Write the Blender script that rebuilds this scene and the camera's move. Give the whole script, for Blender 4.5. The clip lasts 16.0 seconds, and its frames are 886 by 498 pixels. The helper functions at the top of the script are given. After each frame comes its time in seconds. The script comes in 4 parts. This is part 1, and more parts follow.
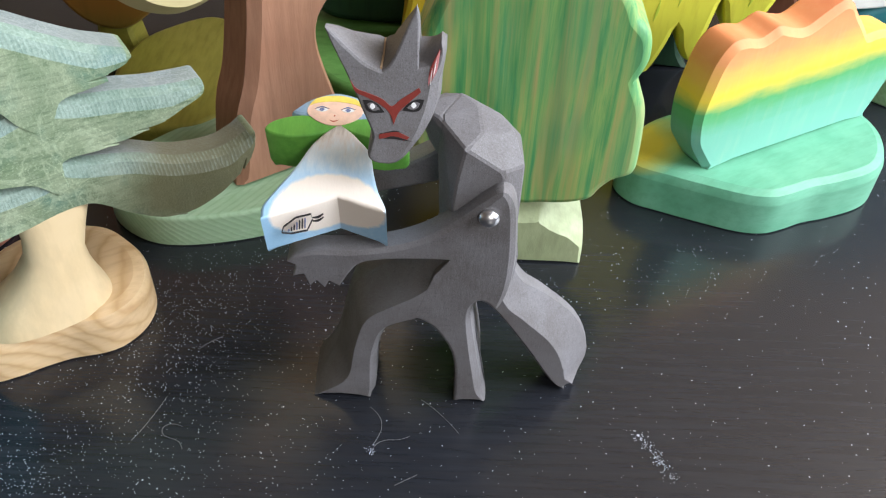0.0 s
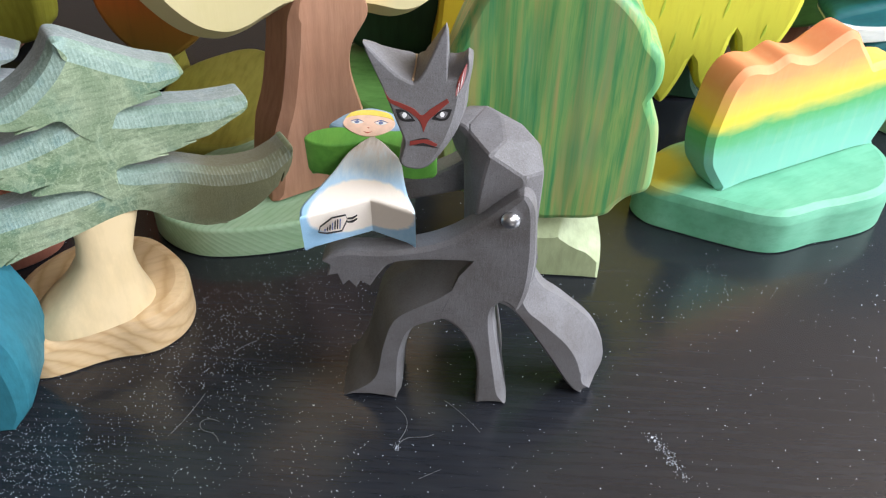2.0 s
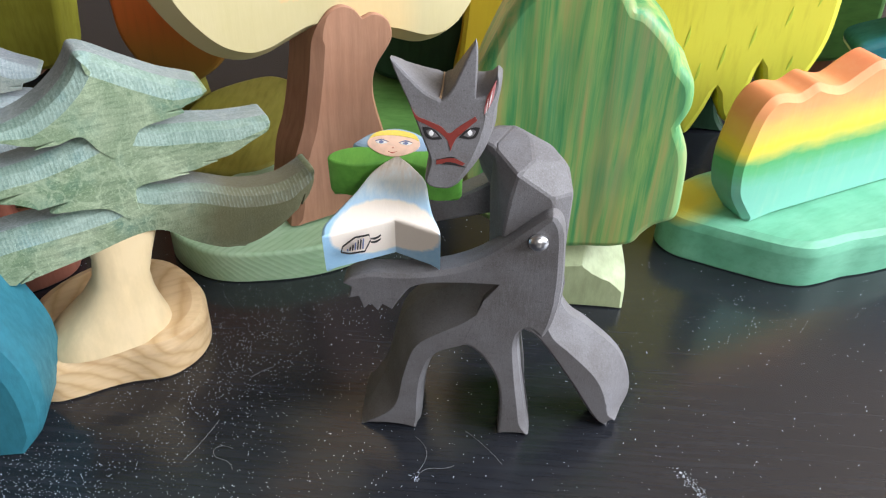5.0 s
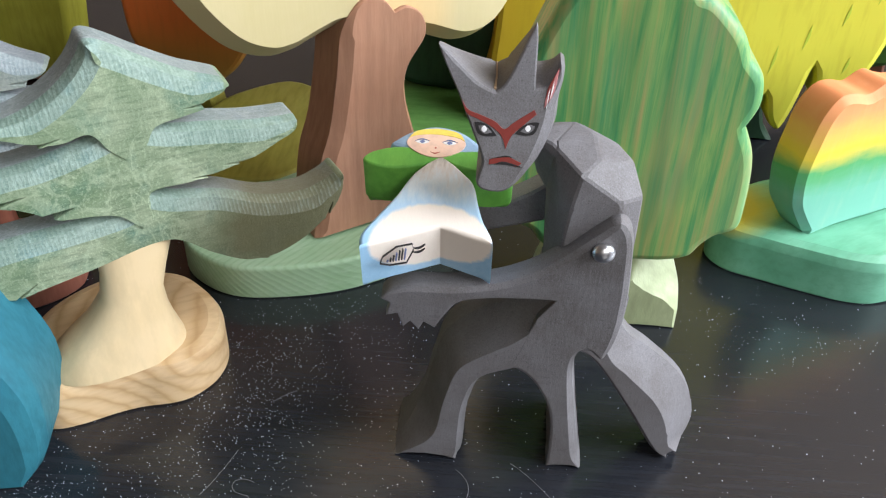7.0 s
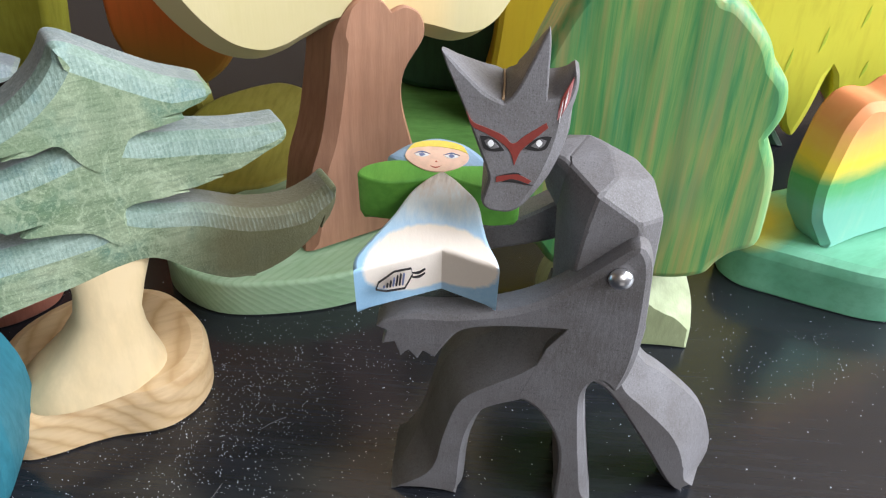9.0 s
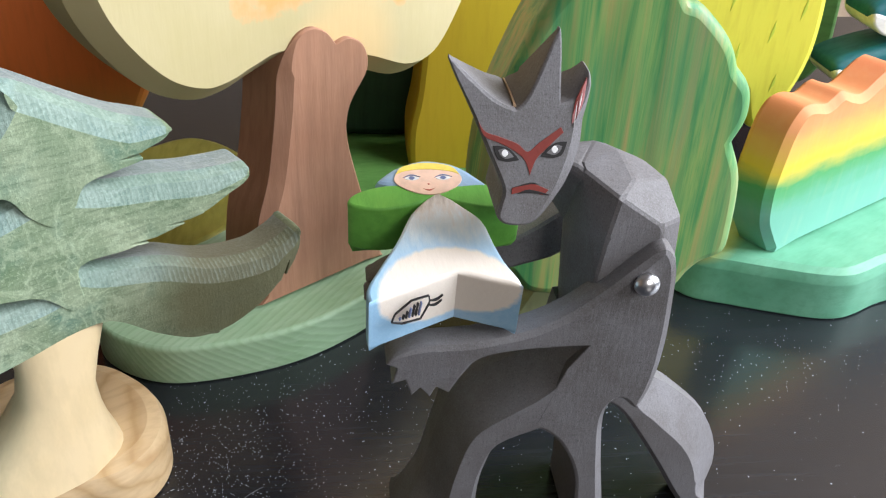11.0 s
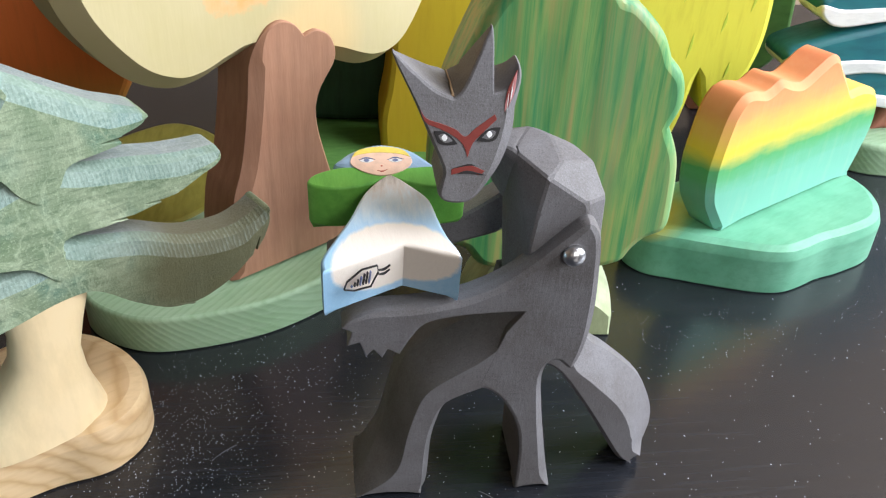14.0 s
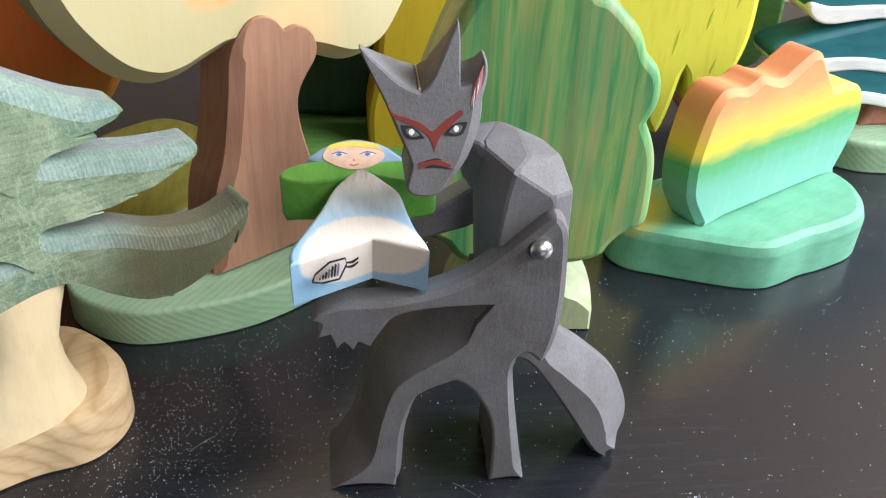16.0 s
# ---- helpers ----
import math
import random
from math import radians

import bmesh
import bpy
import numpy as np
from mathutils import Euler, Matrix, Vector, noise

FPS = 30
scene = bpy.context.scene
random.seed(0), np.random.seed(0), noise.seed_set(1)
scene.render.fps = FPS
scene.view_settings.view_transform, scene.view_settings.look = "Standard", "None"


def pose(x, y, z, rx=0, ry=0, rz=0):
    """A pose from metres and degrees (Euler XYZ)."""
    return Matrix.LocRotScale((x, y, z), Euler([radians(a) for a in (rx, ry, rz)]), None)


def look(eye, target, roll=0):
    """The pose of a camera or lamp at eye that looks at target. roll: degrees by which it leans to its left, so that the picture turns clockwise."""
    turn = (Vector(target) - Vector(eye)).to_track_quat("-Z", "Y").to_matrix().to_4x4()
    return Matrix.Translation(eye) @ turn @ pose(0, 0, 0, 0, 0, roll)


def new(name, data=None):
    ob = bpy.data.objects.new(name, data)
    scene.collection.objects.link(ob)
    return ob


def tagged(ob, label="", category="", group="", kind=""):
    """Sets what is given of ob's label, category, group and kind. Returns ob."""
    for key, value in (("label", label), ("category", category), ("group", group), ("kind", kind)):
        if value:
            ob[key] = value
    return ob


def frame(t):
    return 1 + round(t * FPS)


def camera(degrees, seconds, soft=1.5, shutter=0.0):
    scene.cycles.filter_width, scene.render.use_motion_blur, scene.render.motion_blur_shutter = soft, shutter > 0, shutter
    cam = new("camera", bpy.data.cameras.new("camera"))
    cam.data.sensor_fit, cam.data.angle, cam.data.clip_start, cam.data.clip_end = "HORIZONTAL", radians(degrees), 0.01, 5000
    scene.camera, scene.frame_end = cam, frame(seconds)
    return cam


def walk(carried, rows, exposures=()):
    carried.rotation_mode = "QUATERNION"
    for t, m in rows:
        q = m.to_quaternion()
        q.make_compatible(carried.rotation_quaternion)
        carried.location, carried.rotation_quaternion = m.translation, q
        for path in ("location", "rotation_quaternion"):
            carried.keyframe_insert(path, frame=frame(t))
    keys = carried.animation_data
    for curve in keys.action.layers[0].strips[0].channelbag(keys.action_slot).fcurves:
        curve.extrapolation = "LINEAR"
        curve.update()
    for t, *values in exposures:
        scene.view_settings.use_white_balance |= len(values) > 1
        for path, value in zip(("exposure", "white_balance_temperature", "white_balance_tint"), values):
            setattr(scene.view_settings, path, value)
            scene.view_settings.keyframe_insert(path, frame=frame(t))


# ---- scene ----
cam = camera(54.2, 16.0, soft=1.2)
PATH = [
    (0, (0.00476, 0.00518, 0.24163), (0.00653, 0.72969, -0.44763), 2.54),
    (0.5, (0.00653, 0.00309, 0.23982), (0.00008, 0.73324, -0.44344), 2.27),
    (1, (0.00492, -0.00116, 0.23778), (-0.00879, 0.73509, -0.43879), 2.06),
    (1.5, (0.00457, -0.00871, 0.23969), (-0.01535, 0.73786, -0.42532), 1.89),
    (2, (0.00457, -0.01666, 0.24394), (-0.02134, 0.74212, -0.40689), 1.78),
    (2.5, (0.00154, -0.02191, 0.25108), (-0.03107, 0.74828, -0.38589), 1.67),
    (3, (-0.00236, -0.02692, 0.25032), (-0.03681, 0.75051, -0.37769), 1.86),
    (3.5, (-0.00152, -0.02436, 0.24505), (-0.03778, 0.75476, -0.38078), 1.85),
    (4, (-0.00025, -0.02127, 0.24134), (-0.03884, 0.76079, -0.38067), 1.82),
    (6.3, (0.00085, -0.00802, 0.22083), (-0.04728, 0.78970, -0.38028), 1.72),
    (6.5, (-0.00129, -0.00678, 0.21795), (-0.05168, 0.79285, -0.38043), 1.60),
    (7, (-0.01217, 0.00459, 0.21650), (-0.06132, 0.80460, -0.38146), 1.71),
    (7.5, (-0.01775, 0.01638, 0.21450), (-0.06149, 0.81549, -0.38508), 2.01),
    (8, (-0.01642, 0.02420, 0.21269), (-0.05699, 0.82143, -0.38962), 2.18),
    (8.5, (-0.01508, 0.02397, 0.21182), (-0.05626, 0.82141, -0.39017), 2.14),
    (9, (-0.01557, 0.02359, 0.21041), (-0.05652, 0.82158, -0.39088), 2.18),
    (9.2, (-0.01605, 0.02332, 0.21251), (-0.05320, 0.82140, -0.38890), 2.35),
    (11.3, (-0.05079, 0.03112, 0.19287), (0.07261, 0.86944, -0.33817), 2.86),
    (11.5, (-0.05104, 0.02905, 0.19327), (0.07343, 0.86762, -0.33710), 2.95),
    (12, (-0.04969, 0.02147, 0.19650), (0.07881, 0.85516, -0.34058), 3.02),
    (12.5, (-0.04562, 0.01687, 0.20043), (0.08041, 0.84771, -0.34163), 2.97),
    (13, (-0.04447, 0.01110, 0.20252), (0.07814, 0.83970, -0.34374), 2.96),
    (13.5, (-0.04368, 0.00976, 0.20332), (0.07653, 0.83689, -0.34568), 2.96),
    (14, (-0.03941, 0.01023, 0.20401), (0.07907, 0.83587, -0.34760), 2.95),
    (14.5, (-0.03684, 0.01028, 0.20397), (0.07893, 0.83502, -0.34956), 2.97),
    (15, (-0.03506, 0.00946, 0.20434), (0.07959, 0.83428, -0.34931), 2.90),
    (15.5, (-0.03079, 0.01001, 0.20588), (0.08359, 0.83452, -0.34829), 2.94),
    (16, (-0.03038, 0.00687, 0.20490), (0.08055, 0.83138, -0.34996), 2.88),
]
walk(cam, [(t, look(eye, target, roll)) for t, eye, target, roll in PATH])

# world, window light, added front fill, exposure
EXPOSURE = 0.0
scene.view_settings.exposure = EXPOSURE
world = bpy.data.worlds.new("sky_world")
scene.world = world
world.use_nodes = True
wn = world.node_tree.nodes
sky = wn.new("ShaderNodeTexSky")
sky.sky_type, sky.sun_disc = "NISHITA", False
sky.sun_elevation, sky.sun_rotation = radians(35), radians(75)
world.node_tree.links.new(sky.outputs[0], wn["Background"].inputs[0])
wn["Background"].inputs[1].default_value = 0.12


def lamp(name, m, sx, sy, watts, colour):
    data = bpy.data.lights.new(name, "AREA")
    data.shape, data.size, data.size_y, data.energy, data.color = "RECTANGLE", sx, sy, watts, colour
    ob = new(name, data)
    ob.matrix_world = m
    return ob


lamp("window_skylight", look((0.97, 0.09, 0.74), (0.0, 0.21, 0.06)), 1.05, 0.95, 44.0, (0.94, 0.98, 1.07))
# weak warm fill added behind the camera to lift the front faces
lamp("front_fill", look((0.56, -1.67, 1.10), (0.0, 0.2, 0.05)), 0.7, 0.8, 15.0, (1.0, 0.95, 0.90))

from mathutils import geometry

MM = 0.001


# ---- materials ----
class Nodes:
    """A small wrapper that makes node materials short to write."""

    def __init__(self, name):
        self.mat = bpy.data.materials.new(name)
        self.mat.use_nodes = True
        self.t = self.mat.node_tree
        self.bsdf = self.t.nodes["Principled BSDF"]
        self.co = self.t.nodes.new("ShaderNodeTexCoord").outputs["Object"]

    def put(self, socket, value):
        if isinstance(value, bpy.types.NodeSocket):
            self.t.links.new(value, socket)
        elif isinstance(value, (tuple, list)) and len(value) == 3 and socket.type == "RGBA":
            socket.default_value = (*value, 1)
        else:
            socket.default_value = value

    def map(self, scale, turn=(0, 0, 0), move=(0, 0, 0)):
        n = self.t.nodes.new("ShaderNodeMapping")
        self.put(n.inputs["Vector"], self.co)
        n.inputs["Scale"].default_value, n.inputs["Location"].default_value = scale, move
        n.inputs["Rotation"].default_value = [radians(a) for a in turn]
        return n.outputs[0]

    def noise(self, vector, scale, detail=4, rough=0.55, distort=0.0):
        n = self.t.nodes.new("ShaderNodeTexNoise")
        self.put(n.inputs["Vector"], vector)
        for k, v in (("Scale", scale), ("Detail", detail), ("Roughness", rough), ("Distortion", distort)):
            n.inputs[k].default_value = v
        return n.outputs["Fac"]

    def wave(self, vector, scale, distort=3.0, detail=2, dscale=1.0, axis="X"):
        n = self.t.nodes.new("ShaderNodeTexWave")
        n.bands_direction = axis
        self.put(n.inputs["Vector"], vector)
        for k, v in (("Scale", scale), ("Distortion", distort), ("Detail", detail), ("Detail Scale", dscale)):
            n.inputs[k].default_value = v
        return n.outputs["Fac"]

    def ramp(self, fac, stops, ease="LINEAR"):
        n = self.t.nodes.new("ShaderNodeValToRGB")
        self.put(n.inputs[0], fac)
        n.color_ramp.interpolation = ease
        e = n.color_ramp.elements
        while len(e) < len(stops):
            e.new(0.5)
        for el, (p, c) in zip(e, stops):
            el.position = p
            el.color = (*c, 1) if isinstance(c, tuple) else (c, c, c, 1)
        return n.outputs[0]

    def mix(self, fac, a, b, kind="MIX"):
        n = self.t.nodes.new("ShaderNodeMix")
        n.data_type, n.blend_type = "RGBA", kind
        self.put(n.inputs["Factor"], fac)
        self.put(n.inputs[6], a)
        self.put(n.inputs[7], b)
        return n.outputs[2]

    def maths(self, op, a, b=0.0):
        n = self.t.nodes.new("ShaderNodeMath")
        n.operation = op
        self.put(n.inputs[0], a)
        self.put(n.inputs[1], b)
        return n.outputs[0]

    def axis(self, which, low, high):
        """0 to 1 along an object axis, between two places in metres."""
        n = self.t.nodes.new("ShaderNodeSeparateXYZ")
        self.put(n.inputs[0], self.co)
        m = self.t.nodes.new("ShaderNodeMapRange")
        self.put(m.inputs[0], n.outputs["XYZ".index(which)])
        m.inputs[1].default_value, m.inputs[2].default_value = low, high
        return m.outputs[0]

    def ball(self, centre, radii):
        """Distance from a centre, 1 on the ellipsoid with these radii."""
        a = self.t.nodes.new("ShaderNodeVectorMath")
        a.operation = "SUBTRACT"
        self.put(a.inputs[0], self.co)
        a.inputs[1].default_value = centre
        b = self.t.nodes.new("ShaderNodeVectorMath")
        b.operation = "DIVIDE"
        self.put(b.inputs[0], a.outputs[0])
        b.inputs[1].default_value = radii
        c = self.t.nodes.new("ShaderNodeVectorMath")
        c.operation = "LENGTH"
        self.put(c.inputs[0], b.outputs[0])
        return c.outputs["Value"]

    def done(self, colour, rough=0.6, bump=None, height=0.0002, metal=0.0, spec=0.4):
        self.put(self.bsdf.inputs["Base Color"], colour)
        self.put(self.bsdf.inputs["Roughness"], rough)
        self.bsdf.inputs["Metallic"].default_value = metal
        self.bsdf.inputs["Specular IOR Level"].default_value = spec
        if bump is not None:
            n = self.t.nodes.new("ShaderNodeBump")
            n.inputs["Strength"].default_value, n.inputs["Distance"].default_value = 1.0, height
            self.put(n.inputs["Height"], bump)
            self.put(self.bsdf.inputs["Normal"], n.outputs[0])
        return self.mat


def stained(name, base, second, streak=(1, 1, 0.12), rough=0.55, speck=0.25, grain=320, relief=0.00012):
    """Water-stained limewood: two tones in cloudy patches, fine grain along one axis and small pores."""
    n = Nodes(name)
    cloud = n.ramp(n.noise(n.co, 38, 5), [(0.35, 0.0), (0.68, 1.0)])
    lines = n.noise(n.map(streak), grain, 5, 0.65)
    pores = n.noise(n.map(streak), grain * 4, 2, 0.6)
    c = n.mix(cloud, base, second)
    dark = tuple(v * 0.62 for v in base)
    c = n.mix(n.ramp(lines, [(0.42, 0.0), (0.72, 0.55)]), c, dark)
    lite = tuple(min(1, v * 1.35 + 0.02) for v in second)
    c = n.mix(n.ramp(pores, [(0.55, 0.0), (0.8, speck)]), c, lite)
    return n.done(c, n.ramp(lines, [(0.3, rough - 0.08), (0.7, rough + 0.1)]), n.mix(0.4, lines, pores), relief)


def plain(name, colour, rough=0.5, metal=0.0):
    n = Nodes(name)
    f = n.noise(n.co, 900, 3)
    c = n.mix(n.ramp(f, [(0.35, 0.0), (0.7, 0.35)]), colour, tuple(v * 0.7 for v in colour))
    return n.done(c, rough, f, 0.00006, metal)


def table_finish():
    n = Nodes("black_brown_table_veneer")
    grain = n.noise(n.map((0.06, 1, 1), (0, 0, -9)), 420, 6, 0.7)
    wide = n.wave(n.map((0.12, 1, 1), (0, 0, -9)), 60, 6, 3, 1.5, "Y")
    cloud = n.noise(n.co, 9, 4)
    c = n.mix(n.ramp(grain, [(0.35, 0.0), (0.7, 1.0)]), (0.0105, 0.0120, 0.0155), (0.0185, 0.0205, 0.0255))
    c = n.mix(n.ramp(wide, [(0.5, 0.0), (1.0, 0.3)]), c, (0.016, 0.0158, 0.0175))
    r = n.mix(n.ramp(cloud, [(0.3, 0.0), (0.7, 1.0)]), (0.17, 0.17, 0.17), (0.25, 0.25, 0.25))
    return n.done(c, r, n.mix(0.25, grain, wide), 0.00004, 0.0, 0.5)


def wolf_stain():
    n = Nodes("charcoal_grey_stain")
    lines = n.noise(n.map((1, 1, 0.2)), 900, 4, 0.7)
    cross = n.noise(n.map((0.25, 1, 1)), 700, 3, 0.7)
    cloud = n.noise(n.co, 70, 4)
    c = n.mix(n.ramp(cloud, [(0.3, 0.0), (0.7, 1.0)]), (0.112, 0.104, 0.103), (0.160, 0.156, 0.164))
    c = n.mix(n.ramp(lines, [(0.45, 0.0), (0.75, 0.3)]), c, (0.18, 0.18, 0.19))
    c = n.mix(n.ramp(cross, [(0.55, 0.0), (0.8, 0.3)]), c, (0.045, 0.042, 0.040))
    pores = n.noise(n.map((1, 1, 0.7)), 3400, 2, 0.5)
    c = n.mix(n.ramp(pores, [(0.54, 0.0), (0.72, 0.36)]), c, (0.24, 0.25, 0.275))
    c = n.mix(n.ramp(pores, [(0.28, 0.5), (0.42, 0.0)]), c, (0.04, 0.038, 0.036))
    return n.done(c, 0.62, n.mix(0.5, lines, cross), 0.00022)


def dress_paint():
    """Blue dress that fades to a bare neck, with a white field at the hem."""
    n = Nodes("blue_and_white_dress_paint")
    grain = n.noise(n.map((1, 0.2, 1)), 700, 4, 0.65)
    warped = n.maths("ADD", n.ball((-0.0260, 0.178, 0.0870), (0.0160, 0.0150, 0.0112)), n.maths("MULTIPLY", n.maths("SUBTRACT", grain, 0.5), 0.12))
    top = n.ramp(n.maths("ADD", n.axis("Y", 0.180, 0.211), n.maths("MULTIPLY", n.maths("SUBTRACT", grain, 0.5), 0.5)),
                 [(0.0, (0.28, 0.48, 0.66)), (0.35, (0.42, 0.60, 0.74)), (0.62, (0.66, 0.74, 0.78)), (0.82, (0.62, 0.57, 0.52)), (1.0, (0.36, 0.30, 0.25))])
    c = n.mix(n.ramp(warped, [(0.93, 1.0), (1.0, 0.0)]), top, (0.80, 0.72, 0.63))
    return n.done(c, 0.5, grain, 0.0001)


def rainbow_paint():
    n = Nodes("rainbow_bush_paint")
    wob = n.maths("MULTIPLY", n.maths("SUBTRACT", n.noise(n.map((1, 1, 3)), 45, 4), 0.5), 0.16)
    h = n.maths("ADD", n.axis("Z", 0.0, 0.066), wob)
    c = n.ramp(h, [(0.0, (0.18, 0.45, 0.36)), (0.28, (0.15, 0.43, 0.31)), (0.45, (0.08, 0.34, 0.12)), (0.57, (0.72, 0.53, 0.05)),
                   (0.68, (0.74, 0.42, 0.09)), (0.80, (0.70, 0.29, 0.11)), (1.0, (0.64, 0.20, 0.08))])
    g = n.noise(n.map((1, 1, 0.2)), 260, 4)
    c = n.mix(n.ramp(g, [(0.5, 0.0), (0.85, 0.1)]), c, (0.70, 0.60, 0.36))
    return n.done(c, 0.7, g, 0.00008)


def willow_paint():
    n = Nodes("streaked_willow_stain")
    s = n.noise(n.map((1, 1, 0.045), (0, 4, 0)), 190, 5, 0.65, 0.4)
    s2 = n.noise(n.map((1, 1, 0.03), (0, 4, 0)), 420, 4, 0.6)
    c = n.ramp(s, [(0.30, (0.024, 0.17, 0.07)), (0.41, (0.08, 0.275, 0.085)), (0.50, (0.20, 0.355, 0.105)), (0.60, (0.34, 0.335, 0.11)), (0.80, (0.17, 0.36, 0.13))])
    c = n.mix(n.ramp(s2, [(0.55, 0.0), (0.75, 0.45)]), c, (0.19, 0.27, 0.09))
    cool = n.ramp(n.noise(n.map((1, 1, 0.3)), 34, 3), [(0.46, 0.0), (0.64, 0.7)])
    c = n.mix(n.maths("MULTIPLY", cool, n.ramp(s2, [(0.35, 1.0), (0.65, 0.45)])), c, (0.02, 0.22, 0.125))
    broad = n.ramp(n.noise(n.map((1, 1, 0.10), (0, 4, 0)), 60, 3, 0.6, 0.6), [(0.38, 0.5), (0.52, 0.0)])
    c = n.mix(broad, c, (0.028, 0.15, 0.045))
    warm = n.ramp(n.noise(n.map((1, 1, 0.06), (0, 4, 0), (0.3, 0.1, 0)), 150, 3, 0.6, 0.3), [(0.55, 0.0), (0.66, 0.7)])
    c = n.mix(warm, c, (0.36, 0.30, 0.12))
    # paler green towards the right edge
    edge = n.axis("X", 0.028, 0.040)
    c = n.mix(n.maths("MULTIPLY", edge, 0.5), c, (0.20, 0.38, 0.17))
    return n.done(c, 0.5, s2, 0.0001)


def cream_paint():
    n = Nodes("cream_blossom_crown_stain")
    cl = n.noise(n.co, 25, 4)
    g = n.noise(n.map((1, 1, 0.15)), 300, 4)
    c = n.mix(n.ramp(cl, [(0.35, 0.0), (0.7, 1.0)]), (0.46, 0.395, 0.205), (0.50, 0.43, 0.25))
    for centre, radii in (((-0.020, 0, 0.125), (0.018, 0.05, 0.012)), ((0.030, 0, 0.121), (0.017, 0.05, 0.013)), ((0.004, 0, 0.150), (0.015, 0.05, 0.012)), ((-0.045, 0, 0.155), (0.014, 0.05, 0.013))):
        d = n.maths("ADD", n.ball(centre, radii), n.maths("MULTIPLY", n.maths("SUBTRACT", n.noise(n.co, 160, 3), 0.5), 1.3))
        c = n.mix(n.ramp(d, [(0.6, 0.85), (1.1, 0.0)]), c, (0.78, 0.33, 0.11))
    warm = n.ball((0.006, 0, 0.098), (0.022, 0.05, 0.024))
    c = n.mix(n.ramp(warm, [(0.5, 0.6), (1.3, 0.0)]), c, (0.70, 0.49, 0.24))
    return n.done(c, 0.5, g, 0.0001)


def natural_wood():
    n = Nodes("oiled_ash_wood")
    w = n.wave(n.map((1, 1, 2.2), (12, 25, 30)), 46, 5, 3, 1.0, "X")
    g = n.noise(n.map((0.12, 1, 1), (0, 0, 30)), 420, 5, 0.6)
    c = n.ramp(w, [(0.0, (0.68, 0.50, 0.29)), (0.6, (0.65, 0.465, 0.26)), (0.92, (0.59, 0.405, 0.215)), (1.0, (0.54, 0.355, 0.18))])
    c = n.mix(n.ramp(g, [(0.45, 0.0), (0.75, 0.4)]), c, (0.38, 0.22, 0.11))
    return n.done(c, 0.42, n.mix(0.5, w, g), 0.0001)


def conifer_paint(name, a, b, cool, dark, tool=0.0):
    n = Nodes(name)
    marks = n.noise(n.map((1, 1, 0.08), (0, 8, 0)), 900, 3, 0.6)
    grain = n.noise(n.map((0.12, 1, 1), (0, -10, 0)), 900, 5, 0.7)
    fine = n.noise(n.co, 1500, 3, 0.6)
    cl = n.noise(n.co, 34, 4)
    c = n.mix(n.ramp(cl, [(0.35, 0.0), (0.65, 1.0)]), a, b)
    c = n.mix(n.ramp(n.noise(n.co, 55, 3), [(0.52, 0.0), (0.68, 0.7)]), c, cool)
    c = n.mix(n.ramp(grain, [(0.46, 0.0), (0.70, 0.6)]), c, dark)
    c = n.mix(n.ramp(fine, [(0.52, 0.0), (0.72, 0.45)]), c, tuple(min(1, v * 1.5 + 0.03) for v in b))
    vein = n.ramp(n.noise(n.map((1, 1, 0.8), (0, 30, 0)), 95, 5, 0.6, 0.6), [(0.46, 0.0), (0.5, 0.42), (0.535, 0.0)])
    c = n.mix(vein, c, tuple(min(1, v * 1.25 + 0.02) for v in b))
    deep = n.ramp(n.noise(n.co, 22, 3), [(0.45, 0.0), (0.65, 0.55)])
    c = n.mix(deep, c, tuple(0.5 * (u + v) for u, v in zip(a, dark)))
    # low right tip: brownish stain, with the shade lying there painted in as well
    shaded_tip = n.maths("ADD", n.ball((0.047, 0.004, 0.055), (0.044, 0.04, 0.030)), n.maths("MULTIPLY", n.maths("SUBTRACT", cl, 0.5), 0.6))
    c = n.mix(n.ramp(shaded_tip, [(0.4, 0.85), (1.1, 0.0)]), c, (0.105, 0.092, 0.045))
    cuts = n.wave(n.map((1, 1, 0.25), (0, 8, 0)), 250, 2.5, 2, 8, "X")
    if tool > 0.3:
        marks = n.mix(0.3, marks, cuts)
    c = n.mix(n.ramp(marks, [(0.5, 0.0), (0.8, tool)]), c, tuple(min(1, v * 1.3) for v in b))
    return n.done(c, 0.55, n.mix(0.25 + 0.5 * tool, n.mix(0.5, grain, fine), marks), 0.00035)


def band_paint(name, stops, axis, low, high, wobble=0.12):
    n = Nodes(name)
    f = n.noise(n.map((1, 1, 0.4)), 60, 4)
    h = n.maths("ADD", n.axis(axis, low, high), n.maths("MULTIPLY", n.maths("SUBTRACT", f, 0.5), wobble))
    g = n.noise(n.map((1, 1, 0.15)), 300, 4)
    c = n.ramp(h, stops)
    c = n.mix(n.ramp(g, [(0.5, 0.0), (0.8, 0.25)]), c, tuple(v * 0.6 for v in stops[0][1]))
    return n.done(c, 0.55, g, 0.0001)


